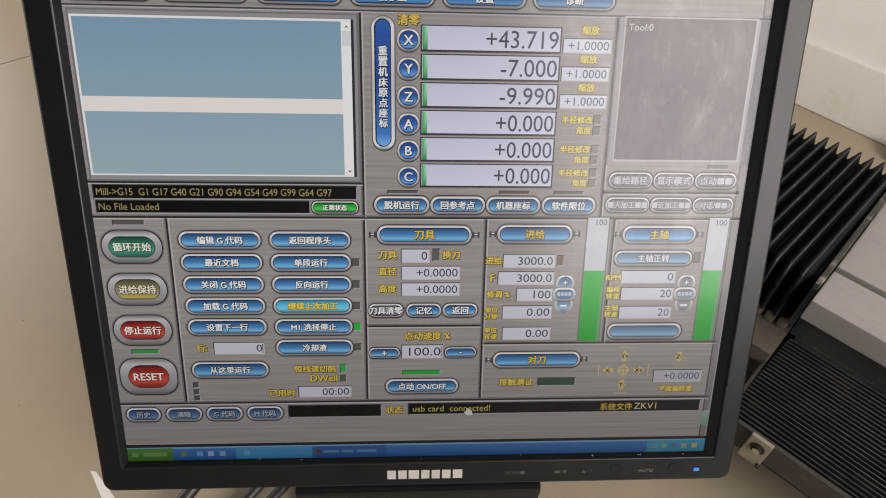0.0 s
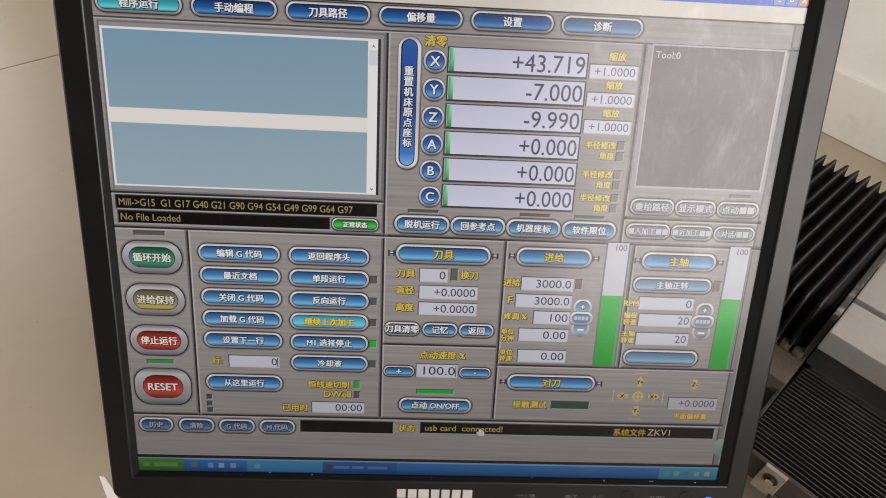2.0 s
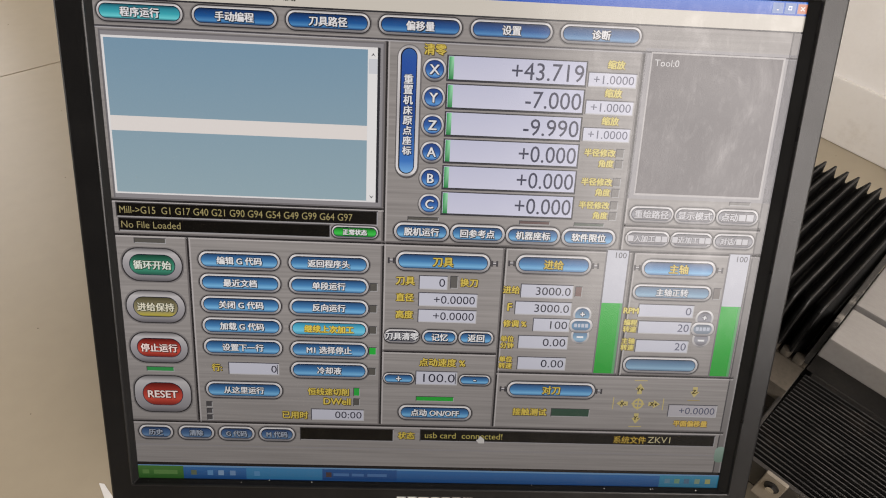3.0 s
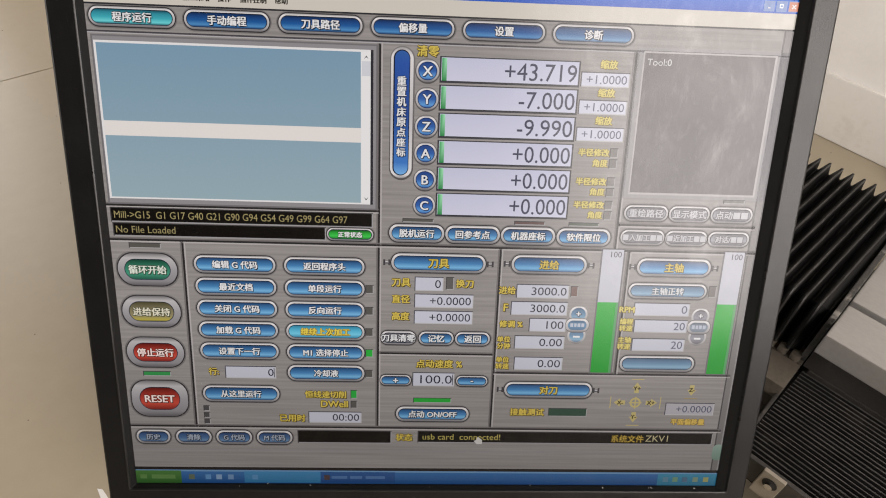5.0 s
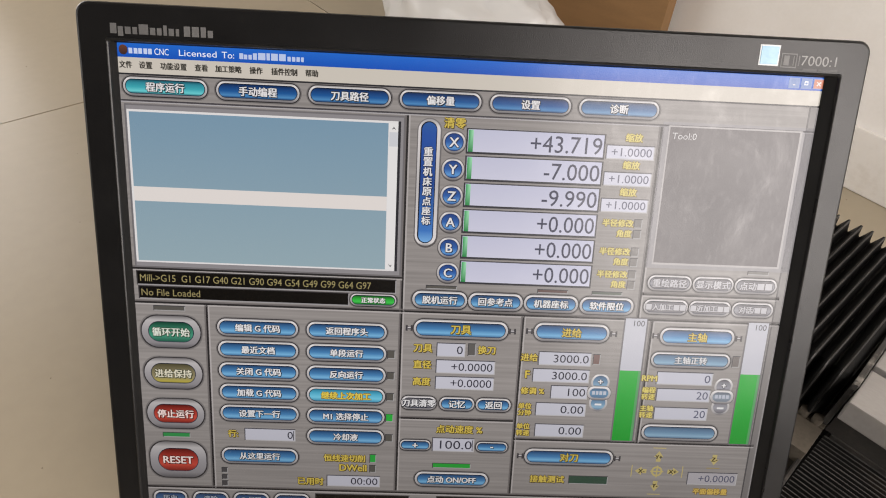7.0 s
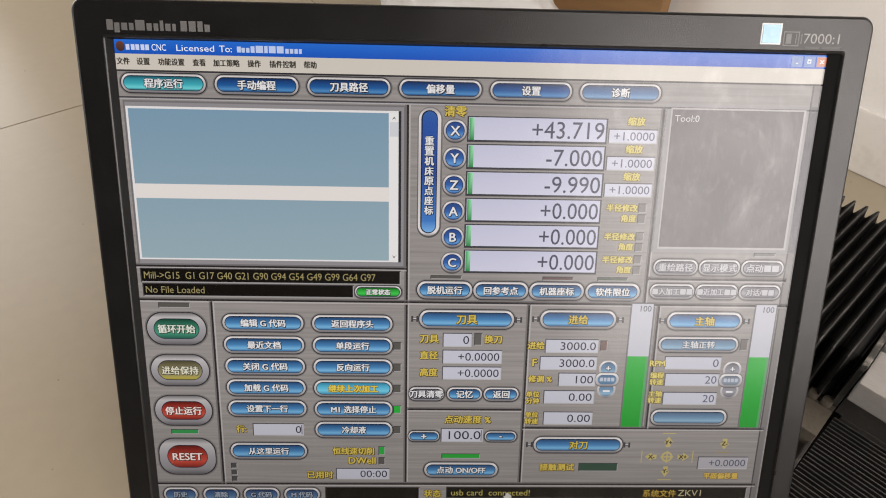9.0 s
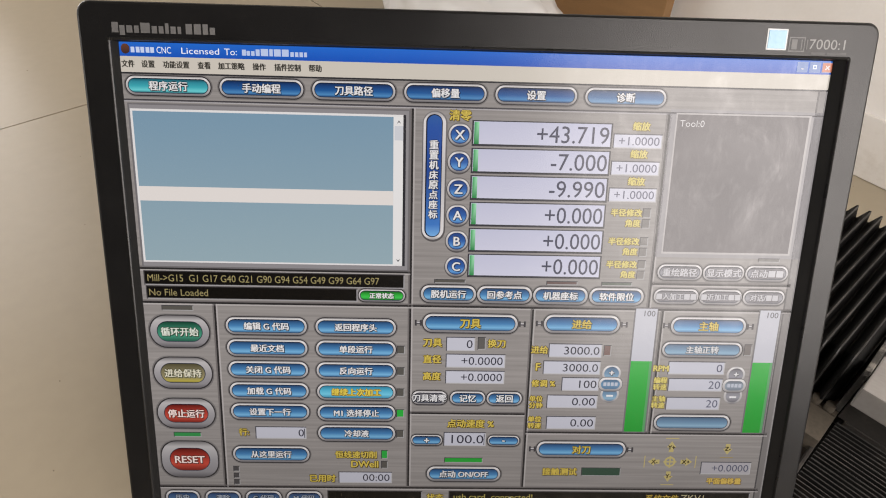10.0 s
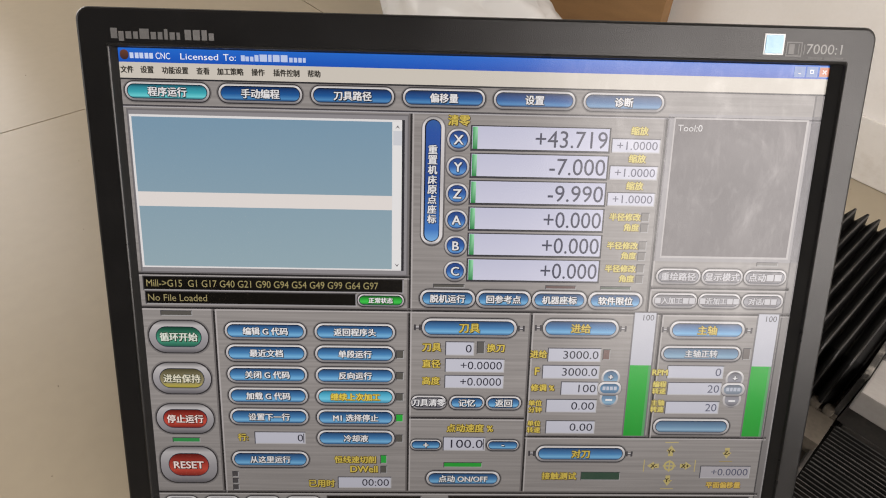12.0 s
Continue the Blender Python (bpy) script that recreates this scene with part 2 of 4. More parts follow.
def lofted(rings, close_first=False, close_last=False):
    """A skin over rings of equal length."""
    bm = bmesh.new()
    rows = [[bm.verts.new(p) for p in ring] for ring in rings]
    for a, b in zip(rows, rows[1:]):
        for i in range(len(a)):
            j = (i + 1) % len(a)
            bm.faces.new((a[i], a[j], b[j], b[i]))
    if close_first:
        bm.faces.new(rows[0][::-1])
    if close_last:
        bm.faces.new(rows[-1])
    bmesh.ops.recalc_face_normals(bm, faces=bm.faces)
    return bm


def tube(points, r, seg=10):
    """A round cable through points, smoothed."""
    pts = [Vector(p) for p in points]
    fine = []
    for i in range(len(pts) - 1):
        p0, p1, p2, p3 = pts[max(i - 1, 0)], pts[i], pts[i + 1], pts[min(i + 2, len(pts) - 1)]
        for k in range(8):
            s = k / 8
            fine.append(0.5 * (2 * p1 + (p2 - p0) * s + (2 * p0 - 5 * p1 + 4 * p2 - p3) * s * s + (3 * p1 - p0 - 3 * p2 + p3) * s ** 3))
    fine.append(pts[-1])
    rings = []
    for i, p in enumerate(fine):
        d = (fine[min(i + 1, len(fine) - 1)] - fine[max(i - 1, 0)]).normalized()
        side = d.cross(Vector((0.13, 0.21, 1))).normalized()
        top = side.cross(d)
        rings.append([p + r * (math.cos(a) * side + math.sin(a) * top) for a in (2 * math.pi * k / seg for k in range(seg))])
    return lofted(rings, True, True)


# ---- the room ----
WALL_AT, LEFT, TALL = 0.668, -3.0, 2.7


def build_room():
    floor = tagged(part("floor", box((LEFT, REAR, -0.1), (WALL_AT, BACK, -0.003)), M_GROUT, m=ROOM), "cream glazed ceramic floor tiles with thin dark joints", "floor", kind="structure")
    size, deep, gap = 0.9, 1.2, 0.0011
    a0, b0 = 0.40, 0.733
    made = {}
    for i in range(-5, 2):
        for j in range(-4, 4):
            x0, x1 = max(a0 + i * size + gap, LEFT), min(a0 + (i + 1) * size - gap, WALL_AT)
            y0, y1 = max(b0 + j * deep + gap, REAR), min(b0 + (j + 1) * deep - gap, BACK)
            if x1 - x0 < 0.02 or y1 - y0 < 0.02:
                continue
            key = (round(x1 - x0, 4), round(y1 - y0, 4))
            at = Matrix.Translation((x0, y0, 0))
            if key in made:
                ob = new("tile", made[key])
                ob.parent, ob.matrix_basis = floor, at
            else:
                ob = part("tile", box((0, 0, -0.008), (x1 - x0, y1 - y0, 0)), M_TILE, floor, m=at)
                made[key] = ob.data
    def joined(pieces):
        whole = bmesh.new()
        for lo, hi in pieces:
            piece = box(lo, hi)
            me = bpy.data.meshes.new("piece")
            piece.to_mesh(me)
            piece.free()
            whole.from_mesh(me)
            bpy.data.meshes.remove(me)
        return whole

    bm = box((WALL_AT, REAR - 0.2, -0.1), (WALL_AT + 0.15, BACK + 0.2, TALL))
    tagged(part("wall_right", bm, M_WALL, m=ROOM), "off-white painted plaster wall above a pale skirting", "wall", kind="structure")
    tagged(part("wall_left", box((LEFT - 0.15, REAR - 0.2, -0.1), (LEFT, BACK, TALL)), M_SIDE, m=ROOM), "plain grey unseen wall, toned to limit bounced light", "wall", kind="structure")
    tagged(part("ceiling", box((LEFT - 0.15, REAR - 0.2, TALL), (WALL_AT + 0.15, BACK + 0.15, TALL + 0.1)), M_CEILING, m=ROOM), "plain grey unseen ceiling, toned to limit bounced light", "ceiling", kind="structure")
    for name, mat, y0, y1, (a, b, low, high), words in (("wall_rear", M_FAR, REAR - 0.2, REAR, (WIN_A, WIN_B, WIN_LOW, WIN_HIGH), "dark unseen wall with a wide window opening, toned to keep reflections dark"),
                                                        ("wall_back", M_WALL, BACK, BACK + 0.2, (FILL_A, FILL_B, FILL_LOW, FILL_HIGH), "off-white unseen wall with a wide opening for an added lamp")):
        whole = joined([((lo[0], y0, lo[1]), (hi[0], y1, hi[1])) for lo, hi in (((LEFT, -0.1), (a, TALL)), ((b, -0.1), (WALL_AT, TALL)), ((a, -0.1), (b, low)), ((a, high), (b, TALL)))])
        tagged(part(name, whole, mat, m=ROOM), words, "wall", kind="structure")
    bm = box((WALL_AT - 0.005, REAR, 0.0005), (WALL_AT - 0.0005, BACK, 0.078), 0.002)
    tagged(part("baseboard", bm, M_SKIRT, m=ROOM), "pale glazed tile skirting along the wall", "baseboard", kind="structure")


build_room()

# ---- the monitor ----
SCR_W, SCR_H = 0.3379, 0.2703
FOOT = Matrix.Translation((0, 0.03, 0))
monitor = thing("monitor", FOOT, "black plastic desktop monitor showing a machine control program", "monitor")
FACE = FOOT.inverted() @ pose(0, 0, 0.20, 61)      # leans back 29 degrees


def build_monitor_body():
    x0, x1, y0, y1 = -0.1853, 0.1862, -0.1524, 0.1526
    ix0, ix1, iy0, iy1 = -0.1712, 0.1731, -0.1367, 0.1362
    rings = []
    for inset, z, r in ((0.006, -0.020, 0.004), (0.0012, -0.016, 0.005), (0.0, -0.010, 0.006), (0.0, 0.0010, 0.006), (0.0001, 0.0030, 0.006), (0.0006, 0.0038, 0.0058), (0.0015, 0.0042, 0.005)):
        rings.append([(x * (1 - 0.0105 * (y1 - y) / (y1 - y0)), y, z) for x, y in rounded(x0 + inset, x1 - inset, y0 + inset, y1 - inset, r)])
    rings.append([(x, y, 0.0042) for x, y in rounded(ix0, ix1, iy0, iy1, 0.0012)])
    part("front_bezel", lofted(rings), M_BEZEL, monitor, "black textured plastic front bezel", FACE)
    inner = [[(x, y, 0.0043) for x, y in rounded(ix0 - 0.0004, ix1 + 0.0004, iy0 - 0.0004, iy1 + 0.0004, 0.0012)],
             [(x, y, 0.0040) for x, y in rounded(ix0 + 0.0003, ix1 - 0.0003, iy0 + 0.0003, iy1 - 0.0003, 0.0010)],
             [(x, y, 0.0011) for x, y in rounded(-0.1689, 0.1679, -0.1351, 0.1351, 0.0004)],
             [(x, y, -0.0020) for x, y in rounded(-0.1690, 0.1680, -0.1352, 0.1352, 0.0004)]]
    part("inner_frame", lofted(inner), M_BEZEL_IN, monitor, "", FACE)
    lip = [[(x, y, z) for x, y in rounded(ix0 + d, ix1 - d, iy0 + d, iy1 - d, 0.0012)] for d, z in ((-0.0007, 0.0042), (-0.0005, 0.0046), (0.0, 0.0048), (0.0005, 0.0045), (0.0007, 0.0038))]
    part("inner_lip", lofted(lip), M_LIP, monitor, "", FACE)
    shell = []
    for inset, z, r in ((0.006, -0.0195, 0.004), (0.012, -0.026, 0.01), (0.05, -0.050, 0.02), (0.07, -0.056, 0.02)):
        shell.append([(x, y, z) for x, y in rounded(x0 + inset, x1 - inset, y0 + inset, y1 - inset, r)])
    part("back_shell", lofted(shell, False, True), M_SHELL, monitor, "", FACE)
    # stand: a flat foot, a wide neck with a hand slot, a hinge block
    foot = [[(x, y, z) for x, y in rounded(-0.074 + i, 0.070 - i, -0.098 + i, 0.08 - i, 0.02)] for i, z in ((0.002, 0.0), (0.0, 0.002), (0.0, 0.010), (0.004, 0.016), (0.012, 0.019))]
    part("stand_foot", lofted(foot, True, True), M_SHELL, monitor)
    part("stand_neck", box((-0.0785, -0.1035, 0.004), (0.0735, 0.02, 0.0505), 0.003), M_SHELL, monitor)
    slot = [[(x, y, z) for x, y in rounded(-0.042 + i, 0.040 - i, -0.097 + i, -0.06 - i, 0.006)] for i, z in ((0.0, 0.0502), (0.0006, 0.0520), (0.003, 0.0520), (0.0036, 0.0509))]
    part("neck_slot", lofted(slot, False, True), M_BEZEL_IN, monitor)
    part("hinge", box((-0.055, -0.045, 0.048), (0.055, 0.01, 0.10), 0.008), M_SHELL, monitor)


build_monitor_body()


# ---- the picture on the display ----
def lin(c):
    """Linear colour from a hex string."""
    v = [int(c[i:i + 2], 16) / 255 for i in (0, 2, 4)]
    return tuple(x / 12.92 if x <= 0.04045 else ((x + 0.055) / 1.055) ** 2.4 for x in v)


def spot(u, v, layer):
    """A place on the display from its columns and rows, 1280 x 1024."""
    return ((u / 1280 - 0.5) * SCR_W, (0.5 - v / 1024) * SCR_H, 0.00006 * layer)


LETTERS = {}


def letters(text):
    """Flat outlines of a text, one unit high: vertices and faces."""
    key = text
    if key not in LETTERS:
        cu = bpy.data.curves.new("letters", "FONT")
        cu.body, cu.resolution_u = text, 3
        ob = new("letters", cu)
        me = bpy.data.meshes.new_from_object(ob.evaluated_get(bpy.context.evaluated_depsgraph_get()))
        LETTERS[key] = ([tuple(vt.co[:2]) for vt in me.vertices], [tuple(p.vertices) for p in me.polygons])
        bpy.data.meshes.remove(me)
        bpy.data.objects.remove(ob)
        bpy.data.curves.remove(cu)
    return LETTERS[key]


class Drawn:
    """One piece of the program's picture: flat coloured shapes, lying in thin layers."""

    def __init__(self):
        self.verts, self.faces, self.glow = [], [], []

    def shape(self, pts, cols, layer):
        n = len(self.verts)
        self.verts += [spot(u, v, layer) for u, v in pts]
        self.glow += cols
        self.faces.append(tuple(range(n, n + len(pts)))[::-1])
        return self

    def rect(self, u0, v0, u1, v1, top, layer=1, bottom=None):
        a, b = lin(top), lin(bottom or top)
        return self.shape([(u0, v0), (u1, v0), (u1, v1), (u0, v1)], [a, a, b, b], layer)

    def border(self, u0, v0, u1, v1, w, light, dark, layer=1):
        """A sunk frame: dark above and at the left, light below and at the right."""
        self.rect(u0 - w, v0 - w, u1 + w, v0, dark, layer).rect(u0 - w, v0, u0, v1 + w, dark, layer)
        return self.rect(u0, v1, u1 + w, v1 + w, light, layer).rect(u1, v0, u1 + w, v1, light, layer)

    def pill(self, u0, v0, u1, v1, stops, layer=1, r=None, seg=7):
        """A rounded bar shaded from top to bottom by the colour stops."""
        h = v1 - v0
        r = min(h / 2 if r is None else r, (u1 - u0) / 2, h / 2)
        rows = sorted({round(r * (1 - math.cos(math.pi / 2 * i / seg)), 3) for i in range(seg + 1)} | {round(h - r * (1 - math.cos(math.pi / 2 * i / seg)), 3) for i in range(seg + 1)} | {round(h * k, 3) for k, _ in stops})

        def tint(y):
            k = y / h
            for (k0, c0), (k1, c1) in zip(stops, stops[1:]):
                if k <= k1:
                    s = (k - k0) / (k1 - k0)
                    return tuple(p + (q - p) * s for p, q in zip(lin(c0), lin(c1)))
            return lin(stops[-1][1])

        def cut(y):
            d = r - y if y < r else (y - (h - r) if y > h - r else 0)
            return r - math.sqrt(max(r * r - d * d, 0))

        for y0, y1 in zip(rows, rows[1:]):
            a, b = cut(y0), cut(y1)
            self.shape([(u0 + a, v0 + y0), (u1 - a, v0 + y0), (u1 - b, v0 + y1), (u0 + b, v0 + y1)], [tint(y0)] * 2 + [tint(y1)] * 2, layer)
        return self

    def text(self, text, u, v, size, colour, layer=4, align="c", fat=0.0, edge=None, wide=1.0, reach=0):
        """Writing centred on v; u is its middle, left or right end; reach: the length that it takes up."""
        verts, faces = letters(text)
        if not verts:
            return self
        lo, hi = min(p[0] for p in verts), max(p[0] for p in verts)
        vlo, vhi = min(p[1] for p in verts), max(p[1] for p in verts)
        k = size / max(vhi - vlo, 0.3) if size > 0 else -size
        mid = (vlo + vhi) / 2
        if reach:
            wide = reach / ((hi - lo) * k)
        start = {"c": u - (lo + hi) / 2 * k * wide, "l": u - lo * k * wide, "r": u - hi * k * wide}[align]
        bold = 0.6 if fat else 0.0
        passes = [(bold, 0.2, colour, layer), (-bold, -0.2, colour, layer + 0.1), (0, 0.4, colour, layer + 0.2)] if bold else [(0, 0, colour, layer)]
        if edge:
            passes = [(a, b, edge, layer - 1 + 0.05 * i) for i, (a, b) in enumerate(((2.0, 0.2), (-1.6, -0.2), (0.2, 2.0), (-0.2, -1.5), (2.1, 2.1), (-1.2, 1.2)))] + passes
        for du, dv, c, lay in passes:
            n = len(self.verts)
            self.verts += [spot(start + x * k * wide + du, v + dv - (y - mid) * k, lay) for x, y in verts]
            self.glow += [lin(c)] * len(verts)
            self.faces += [tuple(i + n for i in face) for face in faces]
        return self

    def add(self, name, label=""):
        me = bpy.data.meshes.new(name)
        me.from_pydata(self.verts, [], self.faces)
        col = me.color_attributes.new("glow", "FLOAT_COLOR", "POINT")
        col.data.foreach_set("color", [x for c in self.glow for x in (*c, 1.0)])
        me.materials.append(M_PIX)
        ob = new(name, me)
        ob.parent = screen
        if label:
            ob["label"] = label
        return ob


bm = bmesh.new()
bm.faces.new([bm.verts.new(spot(u, v, 0)) for u, v in ((0, 1024), (1280, 1024), (1280, 0), (0, 0))])
screen = part("screen", bm, M_BRUSHED, monitor, "lit display with a grey brushed-metal program background", FACE)

RIM = ((0, "8a888a"), (0.1, "dedcde"), (0.4, "bab8ba"), (0.8, "a6a4a6"), (1, "6a686c"))
RIM_BIG = ((0, "6a686a"), (0.15, "b4b2b4"), (0.5, "98969a"), (0.85, "878589"), (1, "5a585c"))
BLUE = ((0, "203858"), (0.15, "2c5886"), (0.5, "427db0"), (0.8, "70aed8"), (1, "386694"))
DULL = ((0, "22304a"), (0.2, "34507a"), (0.6, "48688f"), (0.85, "6484a6"), (1, "34486a"))
DEEP = ((0, "10294e"), (0.2, "153f78"), (0.55, "1c5796"), (0.85, "4886bc"), (1, "1c4272"))
# next two: the blues again, paled by screen glare put into the colour
HAZED = ((0, "1a3456"), (0.2, "26507e"), (0.55, "346698"), (0.85, "6292bc"), (1, "2c5074"))
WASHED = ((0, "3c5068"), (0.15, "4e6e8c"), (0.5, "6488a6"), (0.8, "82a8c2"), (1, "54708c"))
TEAL = ((0, "174a58"), (0.2, "2a8698"), (0.55, "37a4b2"), (0.85, "64cbd2"), (1, "2a6c78"))
GREEN = ((0, "123f30"), (0.3, "2b6e58"), (0.7, "3f8f76"), (1, "235647"))
OLIVE = ((0, "4a4630"), (0.3, "706a50"), (0.7, "8c8464"), (0.93, "aca048"), (1, "6c6638"))
RED = ((0, "5a1612"), (0.3, "96322a"), (0.7, "c04a3c"), (1, "74241e"))
GO = ((0, "124f1c"), (0.3, "1f9c34"), (0.7, "35c04c"), (1, "17702a"))
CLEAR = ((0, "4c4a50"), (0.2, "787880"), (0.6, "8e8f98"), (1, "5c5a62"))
INK, PALE, FIELD, GOLD, GOLD_EDGE, DARK = "2c2c3a", "dcdde0", "bcbecb", "ccb654", "4a3c10", "1a1a1e"


def button(u0, v0, u1, v1, text, fill=BLUE, size=17, rim=5, colour=PALE, edge="161820", name="button", label="", rim_stops=RIM, r=None, wide=1.0, fat=0.03, reach=0, rimv=None):
    rimv = rimv or rim
    d = Drawn().pill(u0 - 4, v0 - 4, u1 + 4, v1 + 4, ((0, "7d7a7a"), (0.4, "6a6767"), (1, "757272")), 0.5, r).pill(u0 - 2, v0 - 2, u1 + 2, v1 + 2, ((0, "343234"), (1, "2c2a2c")), 1, r).pill(u0, v0, u1, v1, rim_stops, 2, r)
    d.pill(u0 + rim - 1.5, v0 + rimv - 1.5, u1 - rim + 1.5, v1 - rimv + 1.5, ((0, "1c2230"), (1, "303848")), 3, r)
    d.pill(u0 + rim, v0 + rimv, u1 - rim, v1 - rimv, fill, 4, r)
    if text:
        d.text(text, (u0 + u1) / 2, (v0 + v1) / 2, size, colour, 6, fat=fat, edge=edge, wide=wide, reach=reach)
    return d.add(name, label)


def field(u0, v0, u1, v1, text, size=15, colour=INK, fill=FIELD, name="number_field", caret=False, reach=0):
    d = Drawn().rect(u0, v0, u1, v1, fill, 2).border(u0, v0, u1, v1, 2, "b4b4b8", "4a4a52", 2)
    if text:
        d.text(text, u1 - 3, (v0 + v1) / 2, size, colour, 4, "r", reach=reach or len(text) * size * 0.70)
    if caret:
        d.rect(u1 - 2.5, v0 + 2, u1 - 1, v1 - 1, DARK, 4)
    return d.add(name)


def caption(text, u, v, size=16, colour=GOLD, edge=GOLD_EDGE, align="c", wide=1.0):
    return Drawn().text(text, u, v, size, colour, 3, align, fat=0.03, edge=edge, wide=wide).add("caption")


def lamp(u, v, w, h, colour="55534f", name="indicator"):
    return Drawn().rect(u - w / 2, v - h / 2, u + w / 2, v + h / 2, colour, 2).border(u - w / 2, v - h / 2, u + w / 2, v + h / 2, 1.5, "a0a0a2", "3c3c40", 2).add(name)


def groove(u0, v0, u1, v1):
    """A dark groove with a light lip between two panels."""
    d = Drawn()
    if abs(u1 - u0) > abs(v1 - v0):
        d.rect(u0, v0 - 5, u1, v0 - 2, "6e6a6a", 1).rect(u0, v0 - 2, u1, v0 + 2, "2a2829", 1).rect(u0, v0 + 2, u1, v0 + 5, "aaa6a6", 1)
    else:
        d.rect(u0 - 5, v0, u0 - 2, v1, "6e6a6a", 1).rect(u0 - 2, v0, u0 + 2, v1, "2a2829", 1).rect(u0 + 2, v0, u0 + 5, v1, "aaa6a6", 1)
    return d.add("panel_groove")


def build_top():
    d = Drawn().rect(0, 0, 1280, 24, "1e68cc", 1, "1452b8")
    d.pill(3, 3, 18, 20, ((0, "6a4030"), (1, "3a2a2a")), 2)
    # product and owner names are left as plain bars
    for a in (20, 29, 37, 46, 54):
        d.rect(a, 8, a + 6.5, 17.5, "c4d2f0", 3)
    d.text("CNC", 65, 12.5, 11, "f0f4fc", 3, "l", reach=25).text("Licensed", 108, 12.5, 10.5, "f0f4fc", 3, "l", reach=66).text("To:", 183, 12.5, 11, "f0f4fc", 3, "l", reach=22)
    for a, b, w in ((214, 8, 7), (222, 10, 6), (230, 10, 6), (238, 7, 7), (247, 6, 13), (262, 6, 6), (270, 6, 12), (284, 6, 12), (299, 10, 6), (307, 10, 6), (315, 10, 6), (323, 10, 5)):
        d.rect(a, b, a + w, 18, "b8c8ea", 3)
    d.add("title_bar", "blue window title bar")
    for u, c, mark in ((1222, "6c88be", "-"), (1245, "6c88be", ""), (1268, "c87a60", "×")):
        w = Drawn().rect(u - 10, 3, u + 10, 21, "7e98c8", 3).rect(u - 9, 4, u + 9, 20, c, 4)
        if mark:
            w.text(mark, u, 12 if mark == "×" else 15, 7.5 if mark == "×" else -14, "e0dcdc", 5, fat=0.01)
        else:
            w.rect(u - 4, 8, u + 3, 15, "f0f4fc", 5).rect(u - 2.5, 10, u + 1.5, 13.5, c, 6)
        w.add("window_button")
    m = Drawn().rect(0, 24, 1280, 51, "c8c3ba", 1)
    for u, s in ((14, "文件"), (49, "设置"), (98, "功能设置"), (147, "查看"), (195, "加工策略"), (244, "操作"), (294, "插件控制"), (343, "帮助")):
        m.text(s, u - 0.8, 36.5, 12.0, "3c3a35", 3, fat=0.01, wide=0.90)
    m.add("menu_bar", "pale menu bar with dark writing")
    Drawn().rect(0, 51, 1280, 54, "2c2c30", 1).rect(0, 97, 1280, 100, "464448", 1).rect(0, 100, 1280, 102, "a8a6aa", 1).add("panel_groove")
    for u, s, fill in ((80, "程序运行", TEAL), (245, "手动编程", DEEP), (410, "刀具路径", DEEP), (575, "偏移量", DEEP), (740, "设置", DEEP), (904, "诊断", HAZED)):
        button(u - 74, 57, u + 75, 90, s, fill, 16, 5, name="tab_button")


def build_code_list():
    Drawn().rect(5, 104, 513, 410, "6f6d70", 1).add("list_surround")
    Drawn().rect(8, 107, 510, 407, "8a888c", 2).add("list_border")
    Drawn().rect(9, 114, 505, 399, "dcdcde", 3).add("list_frame")
    Drawn().rect(13, 118, 482, 396, "7696ad", 4, "90a8b3").add("code_list", "empty blue-grey code list")
    Drawn().rect(13, 254, 482, 281, "dcd8d6", 5).add("list_highlight", "pale selected line of the list")
    d = Drawn().rect(483, 118, 501, 396, "dfe0e2", 4)
    for v, up in ((127, 1), (388, -1)):
        d.shape([(488, v + 3 * up), (492, v - 3 * up), (496, v + 3 * up), (492, v)][::up], [lin("3a3a40")] * 4, 6)
    d.add("scroll_bar")
    Drawn().rect(484, 134, 500, 160, "c8ccd4", 5).add("scroll_thumb")
    Drawn().rect(500, 114, 505, 399, "2a2a30", 5).add("list_edge")
    Drawn().rect(8, 418, 503, 443, "0e0c0a", 2).border(8, 418, 503, 443, 2, "98969a", "403e40", 2).text("Mill->G15  G1 G17 G40 G21 G90 G94 G54 G49 G99 G64 G97", 13, 430.5, -20, "9a9064", 4, "l", reach=443).add("status_line", "black status line with dim yellow writing")
    Drawn().rect(10, 448, 412, 471, "0e0c0a", 2).border(10, 448, 412, 471, 2, "98969a", "403e40", 2).text("No File Loaded", 14, 459.5, -19.5, "958b62", 4, "l", reach=112).add("status_line", "black status line with dim yellow writing")
    button(416, 447, 506, 472, "正常状态", GO, 11, 4, edge="0c3a14")
    groove(0, 412, 516, 412)
    groove(0, 480, 990, 480)
    groove(517, 102, 517, 880)


